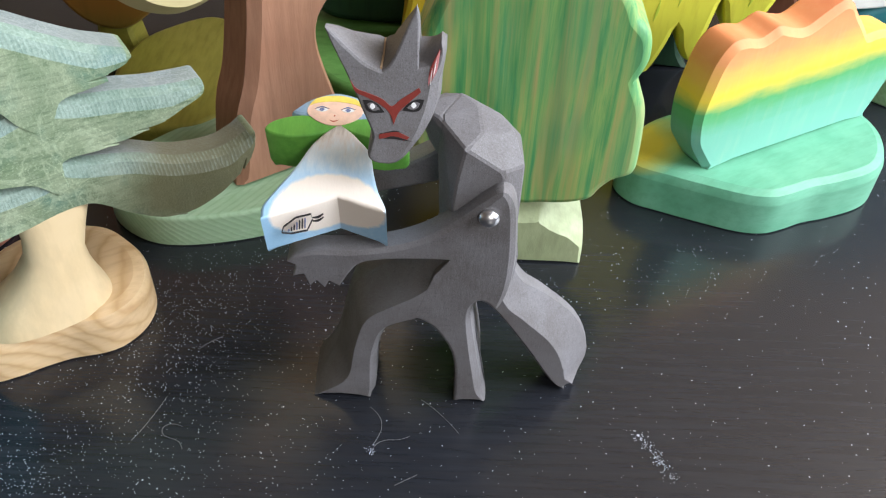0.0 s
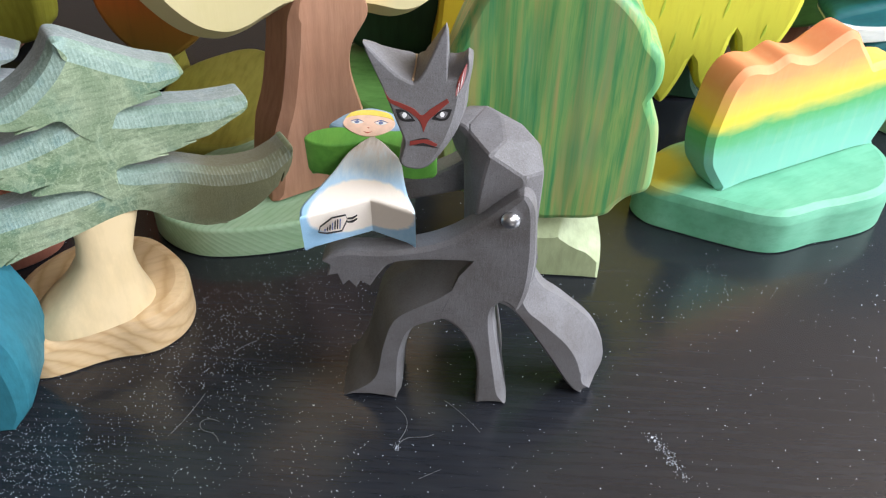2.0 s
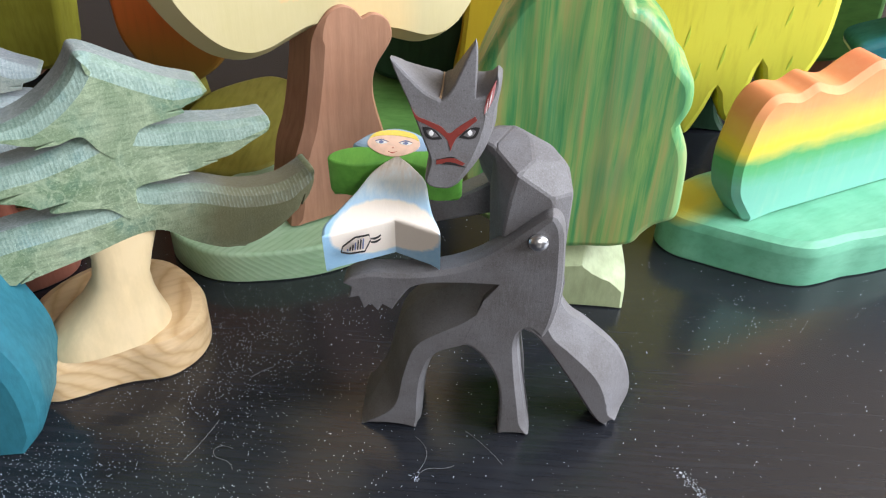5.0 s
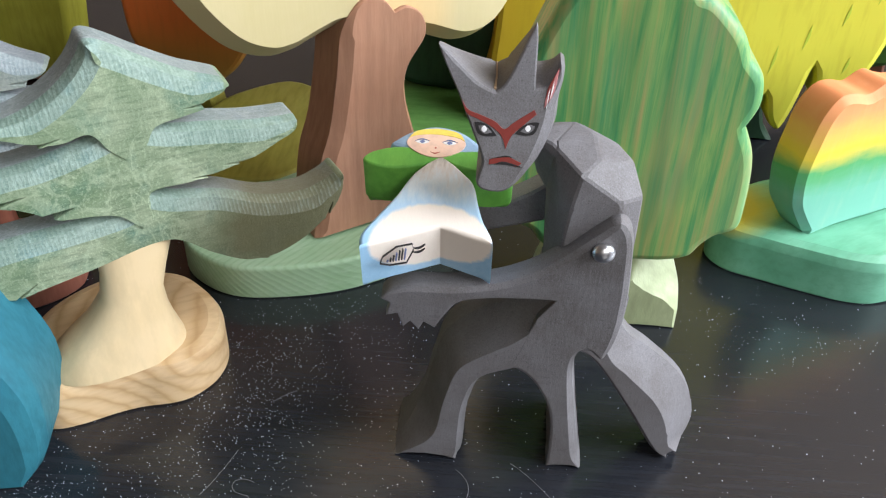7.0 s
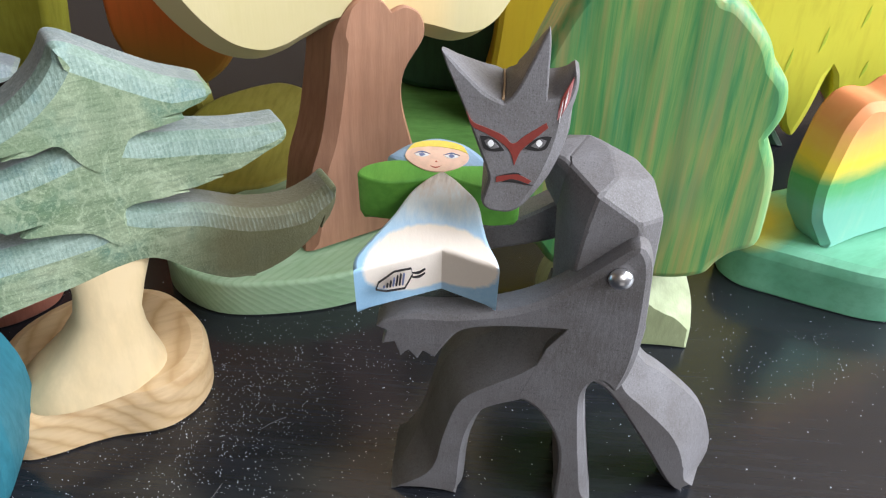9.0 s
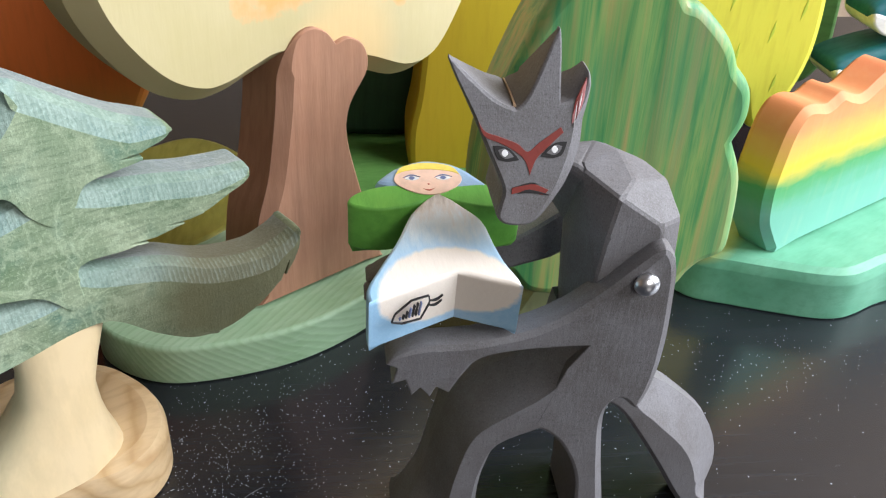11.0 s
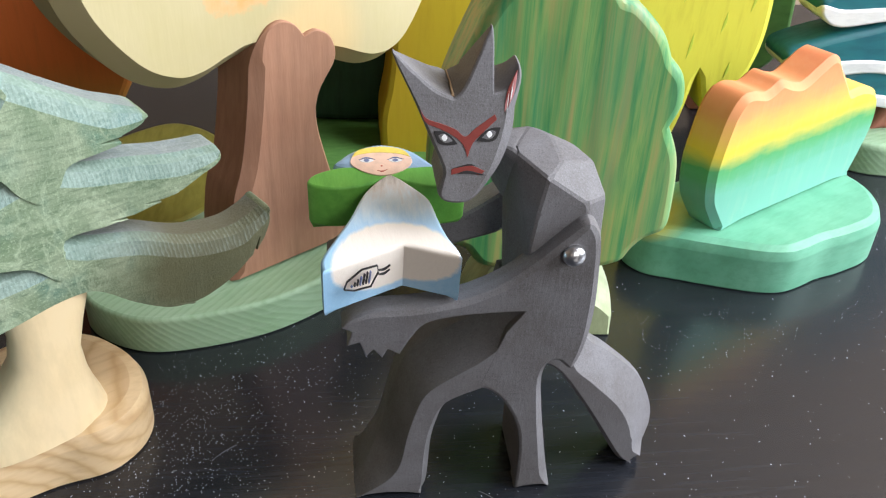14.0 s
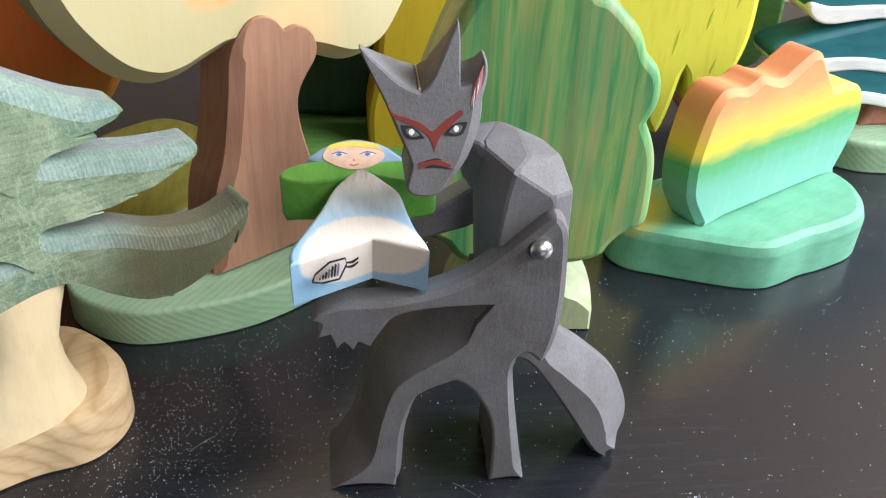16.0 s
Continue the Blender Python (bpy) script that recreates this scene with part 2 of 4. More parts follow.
def mint_paint():
    n = Nodes("mint_green_base_stain")
    g = n.noise(n.map((0.2, 1, 1)), 300, 5, 0.65)
    cl = n.noise(n.co, 40, 4)
    c = n.mix(n.ramp(cl, [(0.35, 0.0), (0.68, 1.0)]), (0.10, 0.32, 0.20), (0.16, 0.42, 0.28))
    c = n.mix(n.ramp(g, [(0.45, 0.0), (0.75, 0.4)]), c, (0.06, 0.20, 0.11))
    d = n.maths("ADD", n.ball((-0.016, 0.032, 0.0215), (0.030, 0.024, 0.008)), n.maths("MULTIPLY", n.maths("SUBTRACT", cl, 0.5), 0.5))
    c = n.mix(n.ramp(d, [(0.5, 0.9), (1.05, 0.0)]), c, (0.52, 0.42, 0.03))
    return n.done(c, 0.52, g, 0.0001)


def sage_paint():
    """Pale green stain over long growth rings."""
    n = Nodes("sage_green_stain")
    rings = n.wave(n.map((0.5, 1, 1.6), (25, 8, -34)), 150, 3, 3, 0.6, "Y")
    g = n.noise(n.map((0.1, 1, 1), (0, 0, -20)), 420, 5, 0.65)
    cl = n.noise(n.co, 40, 4)
    c = n.mix(n.ramp(cl, [(0.35, 0.0), (0.68, 1.0)]), (0.23, 0.36, 0.21), (0.31, 0.445, 0.29))
    c = n.mix(n.ramp(rings, [(0.55, 0.0), (0.95, 0.24)]), c, (0.13, 0.23, 0.11))
    c = n.mix(n.ramp(g, [(0.48, 0.0), (0.75, 0.4)]), c, (0.40, 0.52, 0.37))
    return n.done(c, 0.5, n.mix(0.5, rings, g), 0.0001)


MAT = {
    "table": table_finish(),
    "wolf": wolf_stain(),
    "red": plain("dull_red_paint", (0.20, 0.026, 0.018)),
    "pink": plain("worn_pink_paint", (0.50, 0.20, 0.20)),
    "black": plain("black_paint", (0.012, 0.011, 0.012)),
    "white": plain("white_paint", (0.80, 0.80, 0.80)),
    "steel": plain("nickel_pin", (0.86, 0.86, 0.88), 0.30, 1.0),
    "sliver": plain("bare_wood_scratch", (0.33, 0.22, 0.13)),
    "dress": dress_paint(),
    "cape": stained("bright_green_stain", (0.12, 0.39, 0.06), (0.17, 0.46, 0.07), (1, 0.2, 1)),
    "veil": stained("pale_blue_stain", (0.24, 0.38, 0.55), (0.34, 0.48, 0.62)),
    "skin": stained("peach_stain", (0.84, 0.56, 0.42), (0.86, 0.60, 0.46), relief=0.00005),
    "hair": plain("yellow_paint", (0.85, 0.66, 0.12)),
    "dot": plain("grey_blue_paint", (0.16, 0.20, 0.36)),
    "lip": plain("brick_red_paint", (0.55, 0.12, 0.08)),
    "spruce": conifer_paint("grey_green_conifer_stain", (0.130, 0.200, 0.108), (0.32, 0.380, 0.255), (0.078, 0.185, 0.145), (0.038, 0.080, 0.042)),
    "bluespruce": conifer_paint("blue_green_conifer_stain", (0.28, 0.35, 0.33), (0.42, 0.46, 0.42), (0.20, 0.31, 0.35), (0.17, 0.23, 0.20)),
    # top faces: bluish grey of the reflected sky light is put into the colour
    "spruce_top": conifer_paint("sky_tinted_conifer_top", (0.19, 0.235, 0.23), (0.27, 0.30, 0.30), (0.20, 0.25, 0.29), (0.12, 0.15, 0.14), 0.1),
    "bluespruce_top": conifer_paint("sky_tinted_blue_conifer_top", (0.26, 0.31, 0.33), (0.33, 0.37, 0.40), (0.24, 0.31, 0.38), (0.17, 0.21, 0.22), 0.1),
    # carved upper edges: tool marks, plus a painted cool tint of sky light
    "spruce_band": conifer_paint("sky_tinted_carved_conifer_edge", (0.13, 0.20, 0.16), (0.235, 0.31, 0.265), (0.12, 0.235, 0.265), (0.08, 0.145, 0.115), 0.36),
    "bluespruce_band": conifer_paint("sky_tinted_carved_blue_conifer_edge", (0.28, 0.35, 0.37), (0.38, 0.44, 0.46), (0.22, 0.33, 0.39), (0.17, 0.23, 0.22), 0.5),
    "pale": stained("bare_limewood", (0.73, 0.57, 0.33), (0.75, 0.60, 0.37), (1, 1, 0.3), 0.45, 0.03, 90, 0.00003),
    "ash": natural_wood(),
    "brown": stained("brown_trunk_stain", (0.33, 0.165, 0.10), (0.40, 0.215, 0.135), (1, 1, 0.1), 0.55, 0.1),
    "cream": cream_paint(),
    "sage": sage_paint(),
    "willow": willow_paint(),
    "lime": stained("pale_lime_stain", (0.30, 0.35, 0.19), (0.35, 0.40, 0.23), (1, 1, 0.3), 0.5, 0.1),
    "rainbow": rainbow_paint(),
    "mint_end": mint_paint(),
    "mint": stained("mint_green_stain", (0.085, 0.27, 0.155), (0.14, 0.34, 0.21), (0.25, 1, 1), 0.5, 0.15),
    # darker and more golden towards the left, lemon on the right
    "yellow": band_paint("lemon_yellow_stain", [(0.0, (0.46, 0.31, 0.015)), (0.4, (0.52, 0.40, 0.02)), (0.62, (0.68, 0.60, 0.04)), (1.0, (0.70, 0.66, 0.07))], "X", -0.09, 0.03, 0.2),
    "blade": plain("leaf_green_strokes", (0.50, 0.60, 0.06)),
    "rust": band_paint("rust_autumn_stain", [(0.0, (0.15, 0.12, 0.02)), (0.35, (0.32, 0.13, 0.02)), (0.6, (0.50, 0.12, 0.02)), (1.0, (0.58, 0.14, 0.03))], "Z", 0.02, 0.085),
    "olive": stained("olive_stain", (0.22, 0.20, 0.025), (0.27, 0.25, 0.04), (1, 0.2, 1), 0.5, 0.05),
    "forest": stained("dark_forest_green_stain", (0.010, 0.035, 0.018), (0.016, 0.05, 0.022), (1, 1, 0.2), 0.5, 0.05),
    "leaf": stained("leaf_green_stain", (0.08, 0.20, 0.045), (0.11, 0.25, 0.06), (0.3, 1, 1), 0.5, 0.05),
    "moss": stained("mustard_green_stain", (0.30, 0.30, 0.03), (0.36, 0.36, 0.05), (1, 1, 0.2), 0.5, 0.05),
    "teal": stained("teal_blue_stain", (0.02, 0.14, 0.19), (0.03, 0.18, 0.23), (1, 1, 0.4), 0.55, 0.12, 380),
    "snowteal": stained("deep_teal_stain", (0.012, 0.12, 0.15), (0.02, 0.16, 0.18), (0.2, 1, 1), 0.5, 0.05),
    "snow": stained("white_snow_stain", (0.72, 0.72, 0.70), (0.78, 0.78, 0.76), (0.2, 1, 1), 0.5, 0.02),
    "redwood": stained("red_brown_stain", (0.32, 0.11, 0.07), (0.38, 0.15, 0.10), (1, 1, 0.15), 0.5, 0.05),
    "wall": stained("warm_brown_wall_paint", (0.36, 0.265, 0.18), (0.42, 0.315, 0.22), (1, 1, 1), 0.9, 0.03, 60, 0.0003),
    "plaster": stained("off_white_plaster", (0.25, 0.24, 0.23), (0.29, 0.28, 0.27), (1, 1, 1), 0.9, 0.03, 60, 0.0003),
    "floor": stained("brown_floor_board", (0.16, 0.10, 0.06), (0.20, 0.13, 0.08), (0.1, 1, 1), 0.5, 0.03, 30, 0.0003),
    "dust": plain("pale_dust", (0.72, 0.79, 0.90), 0.7),
    "lint": plain("grey_lint", (0.16, 0.16, 0.17), 0.8),
}


# ---- shaping tools ----
def smooth(pts, sub=5):
    """A closed curve through points (x, z, corner, inset, run); corner 1 keeps a sharp point."""
    full = [tuple(p) + (0, None, None)[len(p) - 2:] for p in pts]
    n, out = len(full), []
    for i in range(n):
        a, b, c, d = (full[(i + k) % n] for k in (-1, 0, 1, 2))
        p1, p2 = np.array(b[:2], float), np.array(c[:2], float)
        p0 = p1 if b[2] else np.array(a[:2], float)
        p3 = p2 if c[2] else np.array(d[:2], float)
        for k in range(sub):
            t = k / sub
            q = 0.5 * (2 * p1 + (p2 - p0) * t + (2 * p0 - 5 * p1 + 4 * p2 - p3) * t * t + (3 * p1 - p0 - 3 * p2 + p3) * t ** 3)
            w = [None if b[j] is None else b[j] * (1 - t) + (c[j] if c[j] is not None else b[j]) * t for j in (3, 4)]
            out.append((q[0], q[1], *w))
    return out


def slab(bm, loop, depth, inset=1.5, run=1.5, m=None, mat=0, steps=3, back=1.5, flat=False, band=None, thick=None, slack=0.8):
    """A sawn and rounded board: outline (x, z) in mm, front at y = 0, thickness along +y."""
    pts = [tuple(p) + (None, None)[len(p) - 2:] for p in loop]
    area = sum(a[0] * b[1] - b[0] * a[1] for a, b in zip(pts, pts[1:] + pts[:1]))
    if area < 0:
        pts.reverse()
    P = np.array([p[:2] for p in pts], float)
    e = np.roll(P, -1, 0) - P
    e /= np.maximum(np.linalg.norm(e, axis=1), 1e-6)[:, None]
    nrm = np.stack([-e[:, 1], e[:, 0]], 1)
    nv = nrm + np.roll(nrm, 1, 0)
    nv /= np.maximum(np.linalg.norm(nv, axis=1), 0.35)[:, None]
    if isinstance(inset, tuple):
        up = np.clip((-nv[:, 1] + 0.15) / 0.6, 0, 1)
        inset_at = inset[1] + (inset[0] - inset[1]) * up * up * (3 - 2 * up)
    else:
        inset_at = np.full(len(P), float(inset))
    B = np.array([inset_at[i] if p[2] is None else p[2] for i, p in enumerate(pts)])
    D = np.array([run if p[3] is None else p[3] for p in pts])
    if isinstance(inset, tuple):
        for _ in range(10):
            B = (np.roll(B, 1) + 2 * B + np.roll(B, -1)) / 4
    # keep the inset within the local half-width
    dx = P[None] - P[:, None]
    along = (dx * nv[:, None]).sum(2)
    near = np.where(along > 1e-6, (dx ** 2).sum(2) / np.maximum(2 * along, 1e-6), 1e9)
    room = near.min(1) * slack
    for _ in range(3):
        room = np.minimum(room, (np.roll(room, 1) + np.roll(room, -1)) / 2 + 0.1)
    B = np.minimum(B, room)
    deep = np.array([depth * (thick(x, z) if thick else 1.0) for x, z in P])
    rings = []
    for k in range(steps + 1):
        a = k / steps * math.pi / 2
        rings.append((P + nv * (B * (1 - math.sin(a)))[:, None], D * (1 - math.cos(a))))
    Q = P
    if depth > 4:
        rings.append((P, np.minimum(D + 0.5, deep - back - 1.0) if thick is None else D + 0.1))
        rings.append((Q, deep - back - 0.5 if thick is None else np.maximum(deep - back, D + 0.2)))
    rings.append((Q, np.maximum(deep - back, D + 0.3)))
    rings.append((Q + nv * np.minimum(back, room)[:, None], np.maximum(deep, D + 0.6)))
    m = m or Matrix.Identity(4)
    rows = [[bm.verts.new(m @ Vector((x * MM, y * MM, z * MM))) for (x, z), y in zip(R, Y)] for R, Y in rings]
    n = len(P)
    for k, (a, b) in enumerate(zip(rows, rows[1:])):
        for i in range(n):
            f = bm.faces.new((a[i], a[(i + 1) % n], b[(i + 1) % n], b[i]))
            f.smooth, f.material_index = not flat, mat
            if band is not None and b is not rows[-1] and B[i] > 1.7:
                f.material_index = band if k < steps else band + 1
    for row, (R, Y) in ((rows[0], rings[0]), (rows[-1], rings[-1])):
        flat2d = [Vector((float(x), float(z))) for x, z in R]
        vs, _, fs, origin, _, _ = geometry.delaunay_2d_cdt(flat2d, [(i, (i + 1) % n) for i in range(n)], [], 1, 1e-5)
        own = [row[o[0]] if len(o) else bm.verts.new(m @ Vector((v[0] * MM, float(np.mean(Y)) * MM, v[1] * MM))) for v, o in zip(vs, origin)]
        for tri in fs:
            try:
                f = bm.faces.new([own[i] for i in tri])
            except ValueError:
                continue
            f.material_index = mat
    return bm


def mesh_of(name, bm, mats):
    bmesh.ops.recalc_face_normals(bm, faces=bm.faces)
    for e in bm.edges:
        if e.calc_face_angle(0.0) > radians(32):
            e.smooth = False
    me = bpy.data.meshes.new(name)
    bm.to_mesh(me)
    bm.free()
    for k in mats:
        me.materials.append(MAT[k])
    return me


def part(name, bm, mat, parent, label=""):
    ob = new(name, mesh_of(name, bm, [mat] if isinstance(mat, str) else mat))
    ob.parent = parent
    if label:
        tagged(ob, label)
    return ob


def thing(name, m, label, category, group=""):
    ob = new(name)
    ob.empty_display_size = 0.01
    ob.matrix_world = m
    return tagged(ob, label, category, group)


def plan(loop, height, inset=2.5, run=2.5, m=None, bm=None, steps=3, back=0.8):
    """A board lying on the table: outline in plan (x, y) in mm, from z = 0 up to its height."""
    bm = bm or bmesh.new()
    turn = Matrix(((1, 0, 0, 0), (0, 0, 1, 0), (0, -1, 0, height * MM), (0, 0, 0, 1)))
    return slab(bm, loop, height, inset, run, (m or Matrix.Identity(4)) @ turn, 0, steps, back)


def oval(cx, cy, rx, ry, n=12, wob=0.04, seed=1):
    r = random.Random(seed)
    return [(cx + rx * math.cos(a) * (1 + r.uniform(-wob, wob)), cy + ry * math.sin(a) * (1 + r.uniform(-wob, wob))) for a in (2 * math.pi * i / n for i in range(n))]


def loft(bm, rings, seg=28, power=2.0):
    """Stacked super-ellipses (cx, cy, z, rx, ry) in mm."""
    rows = []
    for cx, cy, z, rx, ry in rings:
        row = []
        for i in range(seg):
            a = 2 * math.pi * i / seg
            c, s = math.cos(a), math.sin(a)
            row.append(bm.verts.new(((cx + rx * math.copysign(abs(c) ** (2 / power), c)) * MM, (cy + ry * math.copysign(abs(s) ** (2 / power), s)) * MM, z * MM)))
        rows.append(row)
    for a, b in zip(rows, rows[1:]):
        for i in range(seg):
            bm.faces.new((a[i], a[(i + 1) % seg], b[(i + 1) % seg], b[i])).smooth = True
    bm.faces.new(list(reversed(rows[0])))
    bm.faces.new(rows[-1])
    return bm


def box(bm, x0, x1, y0, y1, z0, z1):
    v = [bm.verts.new((x, y, z)) for x in (x0, x1) for y in (y0, y1) for z in (z0, z1)]
    for q in ((0, 1, 3, 2), (4, 6, 7, 5), (0, 4, 5, 1), (2, 3, 7, 6), (0, 2, 6, 4), (1, 5, 7, 3)):
        bm.faces.new([v[i] for i in q])
    return bm


# ---- the room ----
def structure(name, bm, mat, label, category):
    ob = new(name, mesh_of(name, bm, [mat]))
    return tagged(ob, label, category, kind="structure")


structure("floor", box(bmesh.new(), -2.0, 1.1, -1.8, 0.9, -0.79, -0.74), "floor", "brown board floor under the table", "floor")
structure("ceiling", box(bmesh.new(), -2.0, 1.1, -1.8, 0.9, 1.75, 1.80), "plaster", "off-white plaster ceiling", "ceiling")
structure("wall_north", box(bmesh.new(), -2.0, 1.1, 0.66, 0.76, -0.74, 1.75), "wall", "unseen warm brown wall that dims the bounce light behind the toys", "wall")
# out of view; brown is chosen to dim and warm bounce on left-facing sides
structure("wall_west", box(bmesh.new(), -2.1, -2.0, -1.8, 0.9, -0.74, 1.75), "wall", "unseen warm brown wall that dims the bounce light", "wall")


def wall_with_openings(name, place, lo, hi, openings):
    """A wall across x at a place, with openings (y0, y1, z0, z1) in order of y."""
    bm, at = bmesh.new(), lo
    for w0, w1, z0, z1 in openings:
        for a0, a1, b0, b1 in ((at, w0, -0.74, 1.75), (w0, w1, -0.74, z0), (w0, w1, z1, 1.75)):
            box(bm, place, place + 0.1, a0, a1, b0, b1)
        at = w1
    box(bm, place, place + 0.1, at, hi, -0.74, 1.75)
    return structure(name, bm, "plaster", "off-white plaster wall with an opening for light", "wall")


wall_with_openings("wall_east", 1.0, -1.7, 0.66, ((-0.46, 0.63, 0.22, 1.26),))
# unseen wall behind the camera; its opening is added for the front fill
south = bmesh.new()
for a0, a1, b0, b1 in ((-2.0, 0.17, -0.74, 1.75), (0.95, 1.1, -0.74, 1.75), (0.17, 0.95, -0.74, 0.66), (0.17, 0.95, 1.55, 1.75)):
    box(south, a0, a1, -1.8, -1.7, b0, b1)
structure("wall_south", south, "plaster", "off-white plaster wall with an opening for light", "wall")

# the table
table = thing("table", pose(0, 0, 0), "black-brown veneered table dusted with pale specks", "table")
bm = bmesh.new()
slab(bm, smooth([(-900, -450, 1), (860, -450, 1), (860, 650, 1), (-900, 650, 1)], 2), 32, 2, 2, Matrix(((1, 0, 0, 0), (0, 0, 1, 0), (0, -1, 0, 0), (0, 0, 0, 1))))
part("tabletop", bm, "table", table)
for lx in (-0.84, 0.80):
    for ly in (-0.39, 0.59):
        part("leg", box(bmesh.new(), lx - 0.03, lx + 0.03, ly - 0.03, ly + 0.03, -0.74, -0.032), "table", table)

# ---- spruce ----
TIER_TOP = [(24, 1.4, 1), (18, 1.0, 1), (23.6, 0.4, 1), (23.2, -0.9), (17.5, -1.8), (9.9, -3.0), (6.5, -8), (1, -11), (-4, -7), (-8, -1.0), (-14.7, -1.9), (-21, -1.2, 1), (-15, 0.2, 1), (-22.1, -0.2), (-28, 2.2), (-33, 4.6),
            (-32.4, 6.0), (-23, 8.2), (-15.5, 11.8), (-9.4, 16.6), (-5.8, 21), (-3.8, 24.2), (-0.8, 24.0), (4, 21.2), (10.3, 17), (20.2, 11), (27.0, 8.0), (31, 6.2), (32.2, 4.8), (29.4, 2.8)]
TIER_MIDDLE = [(4, 2), (1.1, 0), (-12.4, -4.2), (-26, -6.6), (-38, -7.2), (-44.6, -8.4), (-46.4, -11), (-43, -13.6), (-38, -15.2, 1), (-27, -14.6, 1), (-35, -16.4, 1), (-31, -18.2), (-25.1, -22.0, 1), (-16, -21.6, 1), (-22, -24.0, 1), (-18.6, -25.4), (-11.5, -26.7), (-5, -29), (1, -35), (5, -32),
               (5.4, -23.7), (15.8, -23.4), (22, -22.9, 1), (17, -21.8, 1), (24, -22.2, 1), (32, -20.9, 1), (27, -20.0, 1), (33, -20.3, 1), (38.6, -19.6), (45.2, -17), (49.8, -15.2), (52.2, -12.8), (51.4, -10.8), (47, -10.4), (36.8, -9.2), (27, -7.0), (14.4, -4.6), (6.3, -1.6)]
TIER_LOW = [(2, -22), (-2, -27), (-18, -28.6), (-32.5, -28.8), (-43.2, -29.6), (-54, -32), (-66, -35.6), (-70, -39), (-62, -42.4), (-49, -45), (-38, -47.2, 1), (-31, -43.4, 1), (-36.6, -47.2, 1), (-30.5, -46.6), (-13.2, -44.2), (-1.1, -41.8), (7, -41.6), (12, -44), (19.7, -50.9), (29.6, -57.3),
            (38, -58.8, 1), (33, -57.0, 1), (40.6, -58.6), (51.2, -55.3), (58.6, -50, 1), (61.6, -44.0, 1), (60.2, -48.6, 1), (64.6, -43), (66.8, -37.4), (65.8, -35.2), (61, -37.6), (52.7, -39.4), (39.5, -37), (25.4, -30.4), (10.9, -26.2)]


def conifer(name, m, crown, trunk, foot, base_loop, label, size=1.0):
    """A carved conifer: slab crown with swept tiers, flared trunk, rounded base. Local z = 0 is the table."""
    ob = thing(name, m, label, "toy tree", "wooden toy trees")
    s = Matrix.Scale(size, 4)
    bm = bmesh.new()
    lift = s @ Matrix.Translation((0, 0, 0.1))
    for k, tier in enumerate((TIER_TOP, TIER_MIDDLE, TIER_LOW)):
        loop = [(*p, 0.3, 0.3) if len(p) == 3 else p for p in tier]
        slab(bm, smooth(loop, 5), 15 - 0.4 * k, (5.4, 0.6), 4.5, lift @ Matrix.Translation((0, 0.0004 * k, 0)), 0, 2, 1.5, band=1, slack=1.25)
    part("crown", bm, [crown, crown + "_band", crown + "_top"], ob)
    bm = bmesh.new()
    loft(bm, [(-14, 8.5, 17, 22, 14), (-14, 8.5, 20, 21.3, 13.5), (-11.5, 8, 26, 17, 12.5), (-8.5, 7, 33, 12.5, 10), (-6, 6.5, 41, 9.5, 8), (-4, 6.5, 49, 10, 6.5), (-2, 6.5, 60, 12, 5.5)], 32, 2.5)
    bmesh.ops.transform(bm, matrix=s, verts=bm.verts)
    part("trunk", bm, trunk, ob)
    part("base", plan(smooth(base_loop, 5), 18, 5, 4.5, s, steps=2), foot, ob)
    return ob


SP = pose(-0.114, 0.206, 0, 0, 0, 34.8)
inv = SP.inverted()
foot = [tuple(1000 * v for v in (inv @ Vector((x * MM, y * MM, 0)))[:2]) for x, y in
        ((-155, 186), (-146, 183), (-138, 186), (-130, 191), (-122, 195), (-112, 198), (-106, 202), (-101, 210), (-100, 220), (-104, 231), (-112, 240), (-124, 247), (-140, 246), (-155, 236), (-164, 215))]
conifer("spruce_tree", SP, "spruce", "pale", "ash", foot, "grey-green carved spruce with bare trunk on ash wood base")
conifer("blue_spruce_tree", pose(-0.186, 0.247, 0, 0, 0, 18), "bluespruce", "redwood", "redwood", oval(-8, 13, 34, 26), "blue-green carved spruce with red-brown trunk and base", 0.86)

# ---- cream blossom tree ----
CT = pose(-0.049, 0.295, 0, 0, 0, 36.4)
tree = thing("blossom_tree", CT, "cream blossom tree with brown trunk on sage base", "toy tree", "wooden toy trees")
inv = CT.inverted()
loop = [tuple(1000 * v for v in (inv @ Vector((x * MM, y * MM, 0)))[:2]) for x, y in
        ((-132, 274), (-122, 261), (-104, 254), (-77, 258.5), (-57, 267.5), (-38, 283), (-24, 302), (-22, 322), (-35, 338), (-60, 342), (-92, 330), (-116, 311), (-130, 292))]
part("base", plan(smooth(loop, 5), 15, 1.5, 1.5), "sage", tree)
lift = Matrix.Translation((0, 0, 0.1016))
CROWN = [(-79, 30), (-75, 16.6), (-67, 4), (-57.5, -5.5), (-46, -10.5), (-36, -10), (-27, -7), (-18, -5), (-4, -9), (12, -13), (30.5, -20), (46, -17), (58, -3), (68, 18), (72, 42), (62, 66), (36, 86), (0, 95), (-36, 88), (-66, 70), (-81, 48)]
bm = slab(bmesh.new(), smooth(CROWN, 6), 30, 6, 8, lift @ Matrix.Translation((0, 0.0015, 0)), 0, 1, 4)
part("crown", bm, "cream", tree, "cream crown with orange blossom dabs")
